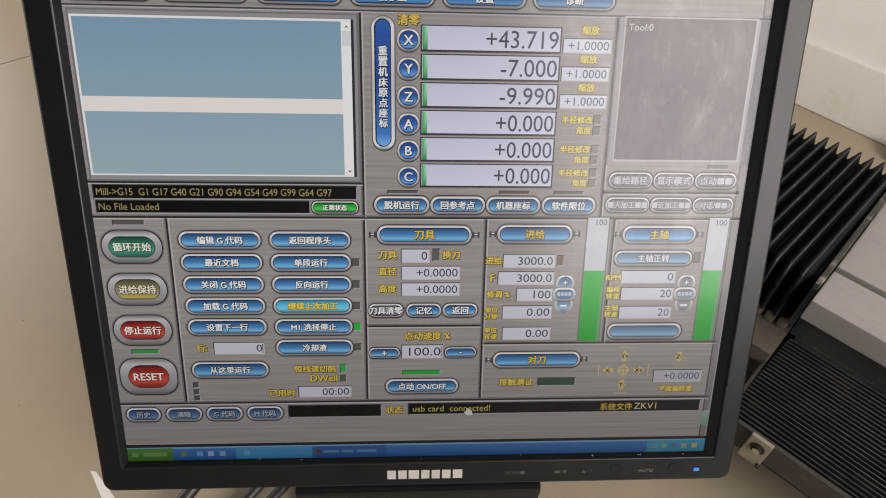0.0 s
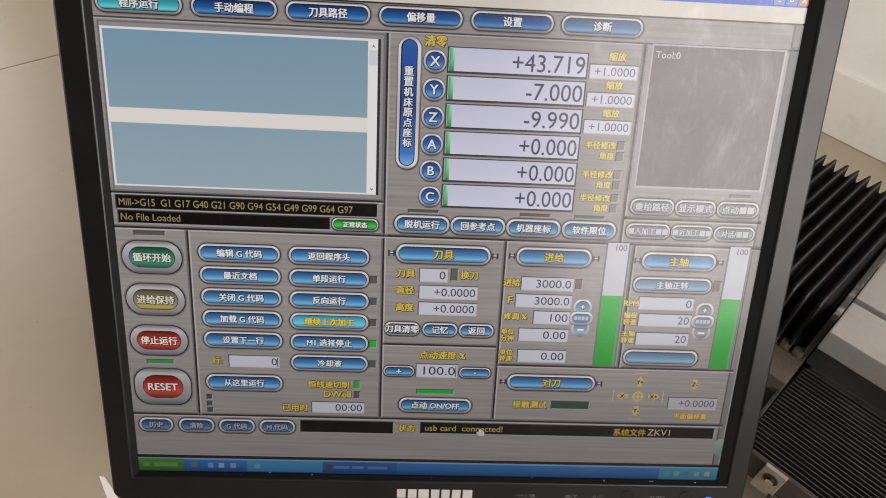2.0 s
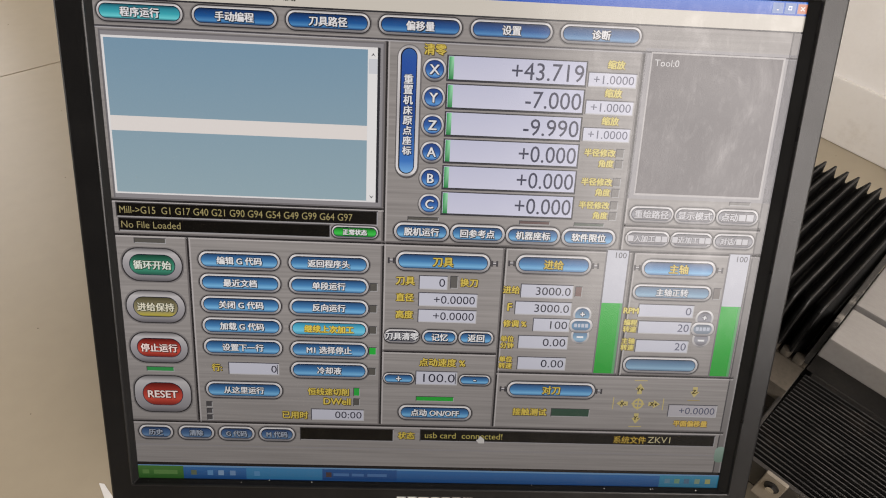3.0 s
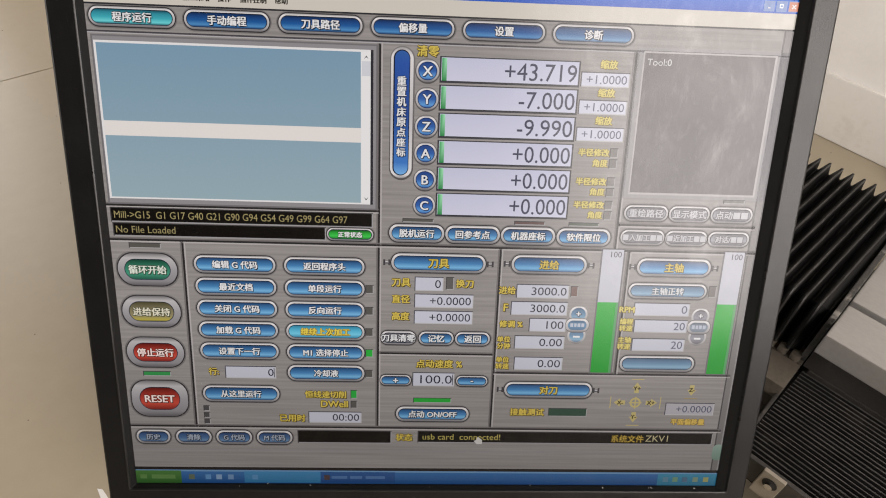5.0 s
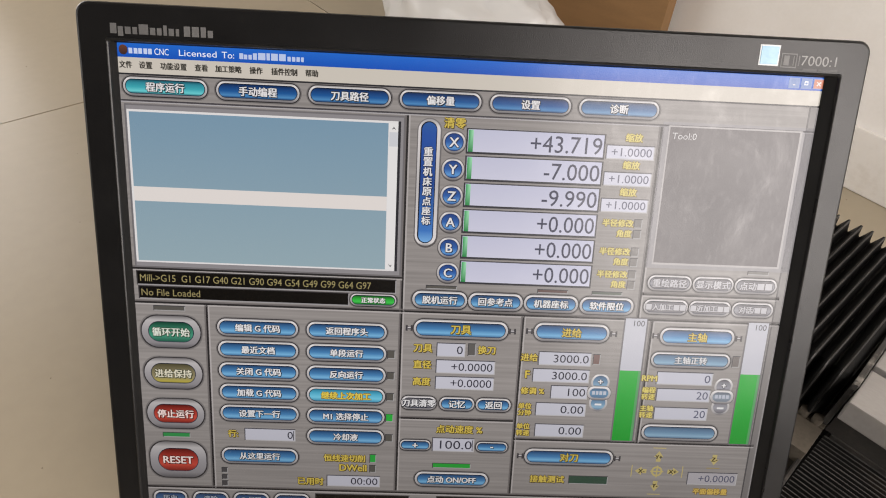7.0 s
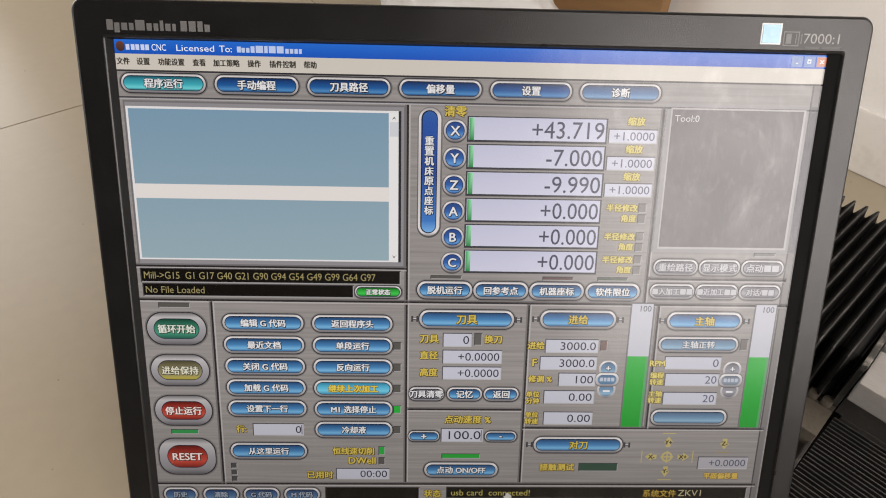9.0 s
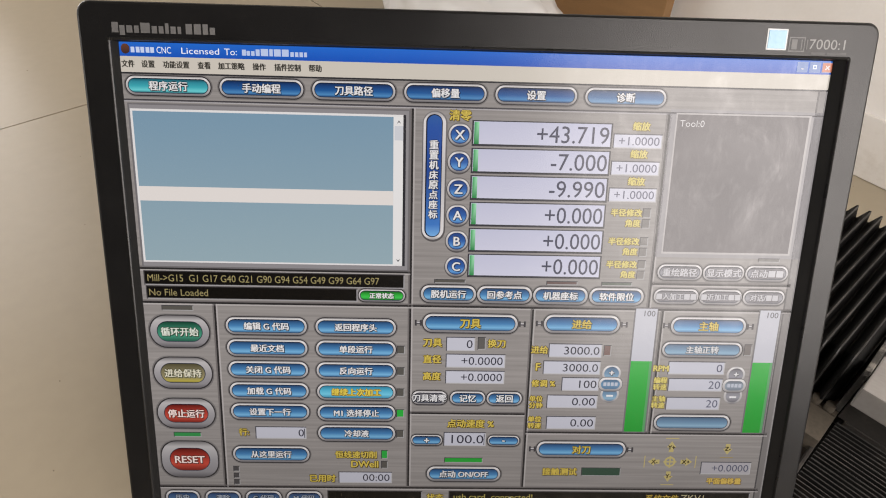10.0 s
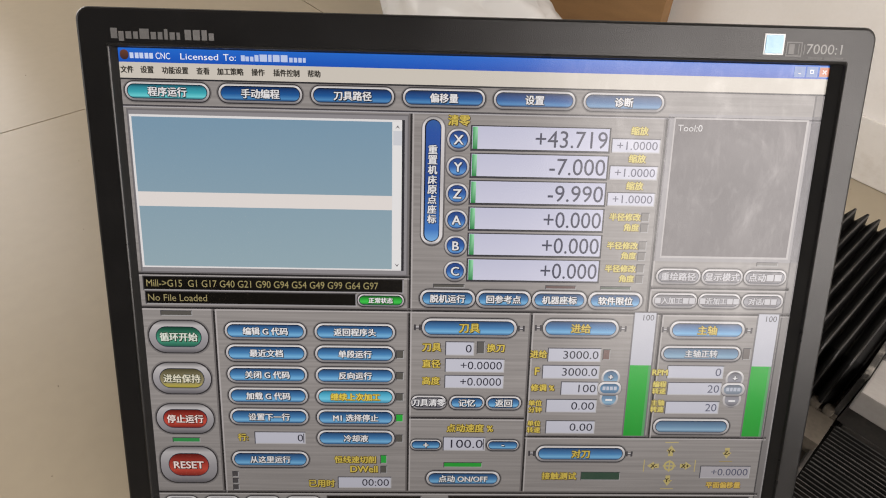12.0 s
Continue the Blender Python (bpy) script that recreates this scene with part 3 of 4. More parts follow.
def build_axes():
    d = Drawn().pill(535, 105, 581, 350, ((0, "767374"), (1, "545152")), 0.5).pill(537, 107, 578, 346, ((0, "9a989a"), (0.06, "d6d4d6"), (0.5, "b8b6b8"), (0.97, "d8d6d8"), (1, "8a888a")), 1).pill(541.5, 111, 572, 341, ((0, "141c30"), (1, "141c30")), 2).pill(544, 113, 570.5, 339, ((0, "2a5a9e"), (0.1, "2450a0"), (0.5, "1d4590"), (0.9, "3a74be"), (1, "70aae0")), 3)
    for k, s in enumerate("重置机床原点座标"):
        d.text(s, 557, 166 + 18.6 * k, 16, PALE, 6, fat=0.02, edge="14203a")
    d.add("button", "tall blue button with upright writing")
    caption("清零", 604, 112, 19)
    for k, (name, value) in enumerate((("X", "+43.719"), ("Y", "-7.000"), ("Z", "-9.990"), ("A", "+0.000"), ("B", "+0.000"), ("C", "+0.000"))):
        v = 147 + 50.2 * k
        n = Drawn().pill(581, v - 22, 627, v + 23, ((0, "6f6c6c"), (1, "4e4b4c")), 0.5, seg=9).pill(583, v - 20, 625, v + 20, RIM, 1, seg=9).pill(586.5, v - 16.5, 621.5, v + 16.5, ((0, "16305e"), (1, "16305e")), 2, seg=9).pill(588, v - 15, 620, v + 15, ((0, "1c3c7c"), (0.5, "2a5ca4"), (0.85, "5a96d2"), (1, "2f5c9c")), 3, seg=9)
        n.text(name, 604, v, 17, PALE, 6, fat=0.03, edge="1c2440")
        n.add("axis_button", "round blue axis button")
        v0 = 122 + 50.4 * k
        f = Drawn().rect(626, v0 - 2, 886, v0 + 45, "34343a", 1).rect(629, v0, 883, v0 + 41, "bcbfd6", 2, "c6c8dc").shape([(630, v0 + 1), (639, v0 + 1), (639, v0 + 41), (630, v0 + 41)], [lin("2f9a5a"), lin("9ce0b4"), lin("2f8a50"), lin("0f7c3c")], 3)
        f.text(value, 880, v0 + 21, 31, "33364e", 5, "r", reach={7: 134, 6: 110 if value[0] == "+" else 105}[len(value)])
        f.add("axis_readout", "pale lilac number field with dark digits")
    for k in range(3):
        field(890, 140 + 50.2 * k, 978, 163 + 50.2 * k, "+1.0000", 15.5, "50536a", "c4c6d6")
        caption("缩放", 939, 124 + 51 * k, 15, "d0c26a", "7c6c3c")
    for k, v in enumerate((286, 342, 388)):
        caption("半径修改", 926, v, 14, "d0c26a", "7c6c3c")
        caption("角度", 940, v + 20, 14, "d0c26a", "7c6c3c")
        lamp(965, v, 13, 15, "6f6c6a")
        lamp(965, v + 21, 13, 15, "6f6c6a")
    for u, s in ((591, "脱机运行"), (701, "回参考点"), (811, "机器座标"), (922, "软件限位")):
        button(u - 54, 436, u + 54, 472, s, BLUE, 16, 6)
    for u, c in ((593, "55534f"), (812, "5f4a48"), (920, "4a564c")):
        lamp(u, 428, 58, 5, c)
    groove(988, 100, 988, 476)


def build_tool_view():
    Drawn().rect(990, 92, 1280, 372, "8e8c90", 1).add("view_surround")
    Drawn().rect(1001, 98, 1254, 365, "aaa7a8", 2).add("view_frame")
    Drawn().rect(1004, 101, 1250, 361, "5e5a5d", 3).text("Tool:0", 1009, 117, 12, "cacacc", 5, "l", reach=46).add("tool_view", "empty grey tool path view")
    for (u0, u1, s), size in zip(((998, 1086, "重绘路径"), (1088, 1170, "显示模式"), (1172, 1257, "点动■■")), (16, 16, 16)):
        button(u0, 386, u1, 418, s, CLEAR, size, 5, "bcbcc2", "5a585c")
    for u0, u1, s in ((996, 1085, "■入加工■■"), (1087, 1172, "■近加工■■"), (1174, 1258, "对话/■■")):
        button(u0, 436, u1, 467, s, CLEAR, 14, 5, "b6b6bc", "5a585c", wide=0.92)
    lamp(1215, 375, 40, 5, "6a6866")
    groove(990, 427, 1266, 427)
    groove(990, 480, 1276, 480)
    Drawn().rect(1259, 54, 1262, 985, "4c4a4c", 1).rect(1262, 54, 1273, 985, "757272", 1).rect(1273, 54, 1275, 985, "8c898a", 1).rect(1275, 54, 1280, 985, "a9a6a7", 1).add("panel_edge")


def build_run_panel():
    for v0, v1, s, fill, c in ((507, 573, "循环开始", GREEN, "d2dad0"), (595, 661, "进给保持", OLIVE, "d4d1be"), (684, 749, "停止运行", RED, "f0dcd8"), (780, 862, "RESET", RED, "f0dcd8")):
        button(9, v0, 123, v1, s, fill, 17.5 if s != "RESET" else 16, 14 if s != "RESET" else 17, c, "3a1a14" if fill is RED else "26301c", name="run_button", rim_stops=RIM_BIG, r=33, rimv=13 if s != "RESET" else 16, reach=72 if s != "RESET" else 60, label="large rounded button in a grey ring")
    lamp(65, 491, 58, 8)
    lamp(65, 764, 53, 8, "2f8a4a")
    for k, s in enumerate(("编辑 G 代码", "最近文档", "关闭 G 代码", "加载 G 代码", "设置下一行")):
        button(156, 508 + 46.2 * k, 314, 544 + 46.2 * k, s, BLUE, 15.5, 5.5)
    button(155, 789, 312, 826, "从这里运行", BLUE, 15.5, 5.5)
    caption("行:", 180, 757, 16)
    field(205, 746, 305, 770, "0", 16, caret=True)
    for k, s in enumerate(("返回程序头", "单段运行", "反向运行", "继续上次加工", "M1 选择停止", "冷却液")):
        hot = s == "继续上次加工"
        button(331, 508 + 46.4 * k, 489, 544 + 46.4 * k, s, ((0, "2a7a98"), (0.3, "48a8c8"), (0.7, "6cc4e0"), (1, "3a86a8")) if hot else BLUE, 15.5, 5.5, "dcc654" if hot else PALE, "7c6420" if hot else "20222c")
        if k:
            lamp(499, 526 + 46.4 * k, 13, 15, "1fa83c" if s.startswith("M1") else "55534f")
    caption("恒线速切削", 408, 807, 16)
    caption("DWell", 426, 829, 15)
    caption("已用时", 338, 863, 17)
    lamp(467, 806, 11, 17, "23a040")
    lamp(467, 830, 11, 15)
    field(373, 849, 481, 872, "00:00", 16)
    for v in (842, 858, 873):
        lamp(160, v, 10, 10, "4a484a")
    groove(137, 482, 137, 886)
    for u0, u1, s in ((10, 80, "历史"), (92, 166, "清除"), (176, 251, "G 代码"), (261, 336, "M 代码")):
        button(u0, 894, u1, 927, s, DULL, 13.5, 5.5, "98a2b2")


def knobbed(u0, v0, u1, v1, text, colour=GOLD):
    ob = button(u0 + 12, v0, u1 - 12, v1, text, BLUE, 18.5, 6, colour, GOLD_EDGE, "heading_button", fat=0.03)
    for a, b in ((u0 - 4, u0 + 10), (u1 - 10, u1 + 4)):
        m = (v0 + v1) / 2
        Drawn().rect(a, m - 3, b, m + 3, "57555a", 1).rect(a, m - 6, a + 4, m + 6, "3e3c40", 2).rect(b - 4, m - 6, b, m + 6, "3e3c40", 2).rect(a + 4, m - 2, b - 4, m, "c8c6ca", 2).add("knob")
    return ob


def build_middle():
    knobbed(530, 495, 742, 534, "刀具")
    for s, v in (("刀具", 556), ("直径", 591), ("高度", 628)):
        caption(s, 562, v, 17)
    caption("换刀", 690, 556, 17)
    lamp(660, 556, 13, 24, "5a5856")
    field(591, 545, 645, 571, "0", 17)
    field(591, 581, 707, 607, "+0.0000", 17)
    field(591, 617, 707, 642, "+0.0000", 17)
    for u, s in ((558, "刀具清零"), (636, "记忆"), (711, "返回")):
        button(u - 36, 661, u + 36, 691, s, BLUE if s != "刀具清零" else CLEAR, 16, 5)
    groove(519, 711, 755, 711)
    caption("点动速度 %", 644, 733, 18)
    button(522, 760, 586, 784, "+", BLUE, 10, 4)
    field(591, 755, 675, 783, "100.0", 19, caret=True)
    button(681, 760, 747, 784, "-", BLUE, -20, 4)
    lamp(632, 818, 78, 9, "1f9c38")
    button(556, 833, 711, 868, "点动 ON/OFF", BLUE, 16, 6)
    groove(759, 482, 759, 882)

    knobbed(770, 493, 946, 532, "进给")
    caption("进给", 777, 568, 16)
    caption("F", 776, 605, 16)
    caption("修调 %", 789, 641, 15)
    for k, s in enumerate(("单位", "分钟", "单位", "转速")):
        caption(s, 776, (675, 690, 721, 736)[k], 13)
    for u0, v0, s in ((797, 556, "3000.0"), (788, 593, "3000.0"), (828, 629, "100"), (800, 668, "0.00"), (802, 716, "0.00")):
        field(u0, v0, 901, v0 + 26, s, 17)
    lamp(914, 568, 12, 20, "6e5450")
    # right-hand copy drawn greyer, the glare there put into its colours
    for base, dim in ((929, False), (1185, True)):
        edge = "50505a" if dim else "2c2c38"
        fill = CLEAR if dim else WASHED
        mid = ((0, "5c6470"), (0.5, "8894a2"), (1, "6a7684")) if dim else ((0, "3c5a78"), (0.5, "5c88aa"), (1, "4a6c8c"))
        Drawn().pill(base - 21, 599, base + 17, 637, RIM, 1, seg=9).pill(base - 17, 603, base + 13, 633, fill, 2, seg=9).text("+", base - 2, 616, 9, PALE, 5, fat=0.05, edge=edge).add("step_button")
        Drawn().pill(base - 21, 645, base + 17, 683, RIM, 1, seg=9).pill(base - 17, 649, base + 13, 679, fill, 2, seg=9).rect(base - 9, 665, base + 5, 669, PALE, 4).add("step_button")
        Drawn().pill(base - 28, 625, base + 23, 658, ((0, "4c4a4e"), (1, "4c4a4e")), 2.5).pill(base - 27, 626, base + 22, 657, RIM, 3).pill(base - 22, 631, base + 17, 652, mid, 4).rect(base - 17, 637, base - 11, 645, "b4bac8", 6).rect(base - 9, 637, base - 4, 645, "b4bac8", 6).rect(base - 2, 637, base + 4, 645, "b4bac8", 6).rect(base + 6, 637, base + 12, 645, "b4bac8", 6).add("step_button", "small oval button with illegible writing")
    for u0, u1, name in ((964, 1007, "100"), (1214, 1255, "100")):
        Drawn().rect(u0 - 3, 476, u1 + 3, 751, "6a686c", 1).rect(u0, 478, u1, 590, "b9bbc6", 2).rect(u0, 590, u1, 748, "04a634", 2, "02962a").rect(u1 - 5, 590, u1, 748, "4f9a60", 3).text(name, u1 - 4, 488, 12, "4a4a52", 4, "r").add("level_bar", "tall white bar filled green below")
    groove(759, 752, 1268, 752)
    groove(1018, 482, 1018, 752)

    knobbed(1025, 494, 1201, 532, "主轴")
    # pale fill and writing hold the glare over this side of the display
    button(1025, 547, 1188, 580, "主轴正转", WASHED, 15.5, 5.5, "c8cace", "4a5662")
    lamp(1200, 563, 13, 22, "6a6462")
    caption("RPM", 1027, 605, 12, "d0c26a", "6c5c2c")
    for s, v in (("编程", 631), ("转速", 646), ("主轴", 672), ("转速", 687)):
        caption(s, 1029, v, 13, "d0c26a", "6c5c2c")
    for u0, v0, s in ((1043, 591, "0"), (1047, 628, "20"), (1047, 670, "20")):
        field(u0, v0, 1156, v0 + 25, s, 17, "50536a")
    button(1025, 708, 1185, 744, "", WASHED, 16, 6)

    knobbed(772, 772, 984, 809, "对刀")
    caption("接触测试", 836, 843, 17)
    lamp(924, 843, 81, 17, "2f4a3c")
    jog, jog_dark = "b8aa70", "9a8a58"
    cross = Drawn().pill(1057, 806, 1081, 830, ((0, jog), (1, jog)), 1, seg=8).pill(1061, 810, 1077, 826, ((0, "8b8988"), (1, "8b8988")), 2, seg=8).rect(1067.5, 804, 1070.5, 832, jog, 3).rect(1055, 816.5, 1083, 819.5, jog, 3)
    cross.add("jog_target")
    for u, v, du, dv, s in ((1069, 784, 0, -1, "Y+"), (1069, 852, 0, 1, "Y-"), (1036, 818, -1, 0, "X-"), (1103, 818, 1, 0, "X+"), (1189, 786, 0, 1, "Z-")):
        a = Drawn()
        tip, wing, tail = 14, 10, 11
        pu, pv = -dv, du
        pts = [(tip, 0), (0, wing), (0, wing * 0.5), (-tail, wing * 0.5), (-tail, -wing * 0.5), (0, -wing * 0.5), (0, -wing)]
        a.shape([(u + du * p + pu * q, v + dv * p + pv * q) for p, q in pts][::-1], [lin(jog)] * 7, 1)
        a.text(s, u, v, 9, "3a3018", 3, fat=0.02)
        a.rect(u + du * 21 - (14 if dv else 1), v + dv * 21 - (14 if du else 1), u + du * 21 + (14 if dv else 1), v + dv * 21 + (14 if du else 1), jog_dark if s == "Z-" else jog, 1)
        a.add("jog_arrow", "pale yellow arrow")
    field(1138, 819, 1242, 845, "+0.0000", 16, "50536a", "a8a6ac")
    caption("平面偏移量", 1190, 863, 14, "d0b25a", "7c642c")


def build_bottom():
    groove(0, 885, 1268, 885)
    Drawn().rect(349, 894, 545, 921, "12100e", 2).border(349, 894, 545, 921, 2, "98969a", "403e40", 2).add("status_line", "empty black status line")
    caption("状态", 574, 907, 17)
    d = Drawn().rect(605, 893, 1250, 918, "12100e", 2).border(605, 893, 1250, 918, 2, "98969a", "403e40", 2).text("usb card  connected!", 614, 905, -20, "b4a85e", 4, "l", reach=168).text("ZKV1", 1102, 905, 15, "b8b08a", 4, "l", reach=50)
    d.text("系统文件", 1062, 906, 17, "c8aa4a", 4, edge="4c3d0c")
    d.add("status_line", "black status line with yellow writing")
    # pointer left on the status line
    Drawn().shape([(733, 904), (743, 912), (743, 922), (731, 922), (725, 914), (730, 912)][::-1], [lin("c8c6c4")] * 6, 6).add("mouse_pointer")
    Drawn().rect(0, 984, 1280, 991, "221f20", 1).rect(0, 940, 1280, 943, "8d8a8c", 1).add("window_edge")
    Drawn().pill(1256, 918, 1288 - 8, 958, ((0, "8aa096"), (1, "6c867a")), 4).add("corner_grip")
    t = Drawn().rect(0, 991, 1280, 1024, "376ea8", 1, "1f4a80").rect(0, 991, 1280, 995, "6a92b8", 2).rect(394, 994, 556, 1021, "2a568e", 2, "20467c").rect(230, 994, 394, 1022, "3f82b0", 2, "2f709c").rect(1142, 994, 1280, 1024, "3a88a8", 2, "2a7090")
    t.rect(0, 993, 96, 1024, "48783a", 3, "2f5c2a")
    for u, w in ((16, 14), (58, 50)):
        t.rect(u - w / 2, 1003, u + w / 2, 1013, "5a8348", 4)
    for u, c in ((118, "5f6a58"), (153, "5a8ab8"), (176, "7f9cbc"), (201, "6c8cb2"), (253, "5488b4"), (408, "4a3a3c")):
        t.rect(u - 6, 1002, u + 6, 1014, c, 4)
    # writing on the task button that cannot be read
    for u0, u1 in ((418, 452), (458, 484), (492, 534)):
        t.rect(u0, 1004, u1, 1011, "4c72a4", 4)
    for u, c in ((1160, "5a8298"), (1182, "6a9078"), (1204, "4a6a84"), (1228, "7a907c"), (1252, "9a9c68")):
        t.rect(u - 6, 1002, u + 6, 1014, c, 4)
    t.add("task_bar", "blue task bar with a green start button")


build_top()
build_code_list()
build_axes()
build_tool_view()
build_run_panel()
build_middle()
build_bottom()


# ---- prints, sticker and lamp on the bezel ----
def print_bars(name, spans, v0, v1, mat, label=""):
    """Flat printed marks on the bezel, in columns and rows of the display."""
    bm = bmesh.new()
    for u0, u1 in spans:
        (xa, ya, _), (xb, yb, _) = spot(u0, v1, 0), spot(u1, v0, 0)
        bm.faces.new([bm.verts.new((x, y, 0.0043)) for x, y in ((xa, ya), (xb, ya), (xb, yb), (xa, yb))])
    return part(name, bm, mat, monitor, label, FACE)


def print_text(name, text, u, v, size, mat, wide=1.0, label=""):
    verts, faces = letters(text)
    lo, hi = min(p[0] for p in verts), max(p[0] for p in verts)
    vlo, vhi = min(p[1] for p in verts), max(p[1] for p in verts)
    k = size / (vhi - vlo)
    bm = bmesh.new()
    vs = []
    for x, y in verts:
        px, py, _ = spot(u + (x - lo) * k * wide, v - (y - (vlo + vhi) / 2) * k, 0)
        vs.append(bm.verts.new((px, py, 0.0043)))
    for f in faces:
        try:
            bm.faces.new([vs[i] for i in f])
        except ValueError:
            pass
    return part(name, bm, mat, monitor, label, FACE)


for u, w, tall in ((-2, 11, 1), (11, 9, 0), (23, 10, 0), (36, 8, 0), (47, 16, 1), (66, 9, 0), (78, 8, 0), (89, 6, 1), (98, 9, 0), (110, 6, 0), (124, 11, 1), (138, 12, 1), (153, 9, 1), (165, 9, 0)):
    print_bars("model_mark", ((u, u + w),), -31 if tall else -26, -10 if u == 11 else -14, M_MARK, "grey printed mark")
for u0, u1 in ((558, 577), (582, 601), (605, 628), (633, 651), (656, 674), (679, 698), (703, 724)):
    print_bars("brand_mark", ((u0, u1),), 1049, 1071, M_BRAND, "silver printed mark")
print_text("contrast_mark", "7000:1", 1219, -26.5, 17, M_PRINT, 1.08, "grey printed contrast figure")
print_bars("contrast_symbol", ((1182, 1184), (1209, 1211)), -38, -13, M_MARK)
print_bars("contrast_symbol", ((1184, 1209),), -38, -36, M_MARK)
print_bars("contrast_symbol", ((1184, 1209),), -15, -13, M_MARK)
print_bars("contrast_symbol", ((1187, 1197), (1204, 1206), (1214, 1216)), -34, -17, M_MARK)
print_bars("small_print", ((1224, 1250), (1253, 1288)), -13, -9, M_FAINT)
print_text("button_mark", "MENU/", 820, 1061, 8, M_FAINT, 1.05)
print_bars("button_mark", ((853, 864),), 1057, 1065, M_FAINT)
print_bars("button_mark", ((932, 943),), 1057, 1064, M_FAINT)
print_text("button_mark", "/▼", 945, 1061, 9, M_FAINT)
print_text("button_mark", "▲/", 992, 1060, 9, M_FAINT)
print_text("button_mark", "O", 1008, 1060, 8, M_FAINT)
print_bars("button_mark", ((1066, 1078),), 1056, 1064, M_FAINT)
print_text("button_mark", "O", 1200, 1060, 9, M_FAINT)
print_text("button_mark", "AUTO", 1122, 1061, 8, M_MARK, 1.1)
for u in (1072, 1205):
    x, y, _ = spot(u, 1058, 0)
    part("press_button", cylinder((x, y, 0.0041), 0.0040, 0.0008), M_BEZEL_IN, monitor, "", FACE)
x0, y0, _ = spot(1251, 1060, 0)
part("power_led", box((x0, y0 - 0.0012, 0.0036), (x0 + 0.0032, y0 + 0.0008, 0.0046), 0.0003), M_LED, monitor, "small blue power light", FACE)
sx0, sy0, _ = spot(1141, -15, 0)
sx1, sy1, _ = spot(1178, -51, 0)
sticker = part("sticker", box((sx0, sy0, 0.0040), (sx1, sy1, 0.0044), 0.0001, 1), M_STICKER_EDGE, monitor, "small square pale blue film sticker", FACE)
part("sticker_face", box((sx0 + 0.0007, sy0 + 0.0007, 0.0042), (sx1 - 0.0007, sy1 - 0.0007, 0.0046), 0.0001, 1), M_STICKER, sticker)


def build_dust():
    rnd = random.Random(4)
    bm = bmesh.new()
    for _ in range(60):
        u = rnd.uniform(0, 1280)
        x, y, _z = spot(u, rnd.uniform(1024, 1034), 0)
        bmesh.ops.create_icosphere(bm, subdivisions=1, radius=rnd.uniform(0.00012, 0.0004), matrix=Matrix.Translation((x, y, 0.0005 + rnd.uniform(0, 0.002))))
    for _ in range(40):
        u = 1070 + rnd.gauss(0, 25)
        x, y, _z = spot(u, 1031 + 0.08 * (u - 1070) + rnd.gauss(0, 1.2), 0)
        bmesh.ops.create_icosphere(bm, subdivisions=1, radius=rnd.uniform(0.0002, 0.0005), matrix=Matrix.Translation((x, y, 0.002)))
    ob = part("dust", bm, M_DUST, monitor, "grey dust crumbs in the bezel's lower ledge", FACE)
    tagged(ob, kind="stuff")


build_dust()

# ---- the milling machine beside the monitor ----
AXIS = pose(0, 0, 0, 0, 0, -47)
machine = thing("milling_machine", AXIS, "small desktop milling machine with black bellows and pale metal table", "machine")


def build_bellows():
    """A way cover of stiff folds: each fold an arch from the strip up, over and down again."""
    def arch(u, out):
        lo, hi, top = 0.1945 + 0.009 * (1 - out), 0.3640 - 0.0034 * (1 - out), 0.1418 - 0.0085 * (1 - out)
        pts = [(lo, 0.0935), (lo, 0.11), (lo, top - 0.012), (lo + 0.0012, top - 0.004), (lo + 0.004, top)]
        pts += [(lo + (hi - lo) * k / 8, top) for k in range(1, 8)]
        pts += [(hi - 0.003, top), (hi, top - 0.006), (hi, 0.12), (hi, 0.0935)]
        return [(u + 0.034 * (v - 0.1945), v, z) for v, z in pts]
    bm = bmesh.new()
    rnd = random.Random(7)
    rows, pitch, u = [arch(0.1545, 0.04), arch(0.1537, 0.0)], 0.0090, 0.1491
    k = 0
    while u > -0.20:
        j = rnd.uniform(-0.0005, 0.0005)
        for du, out in ((0.0, 0.78), (0.0003, 0.96), (0.0009, 1.0), (0.0019, 0.95), (0.0060, 0.06), (0.0068, 0.0), (0.0075, 0.08)):
            rows.append(arch(u - du + j, out + rnd.uniform(-0.015, 0.015)))
        u -= pitch
        k += 1
    made = [[bm.verts.new((p[0] + rnd.uniform(-1, 1) * 0.00015, p[1], p[2] + rnd.uniform(-1, 1) * 0.0002)) for p in row] for row in rows]
    for k, (a, b) in enumerate(zip(made, made[1:])):
        for i in range(len(a) - 1):
            # fold crests take a paler rubber, their highlight put into colour with the dust
            bm.faces.new((a[i], a[i + 1], b[i + 1], b[i])).material_index = 1 if k > 1 and k % 7 in (2, 3) else 0
    bmesh.ops.recalc_face_normals(bm, faces=bm.faces)
    part("bellows", bm, (M_BELLOWS, M_FOLD), machine, "dusty black folded bellows", smooth=False)
    bm = box((0.1568, 0.196, 0.094), (0.1605, 0.362, 0.1385), 0.0008)
    part("bellows_flange", bm, M_FLANGE, machine, "black end plate grey with dust")


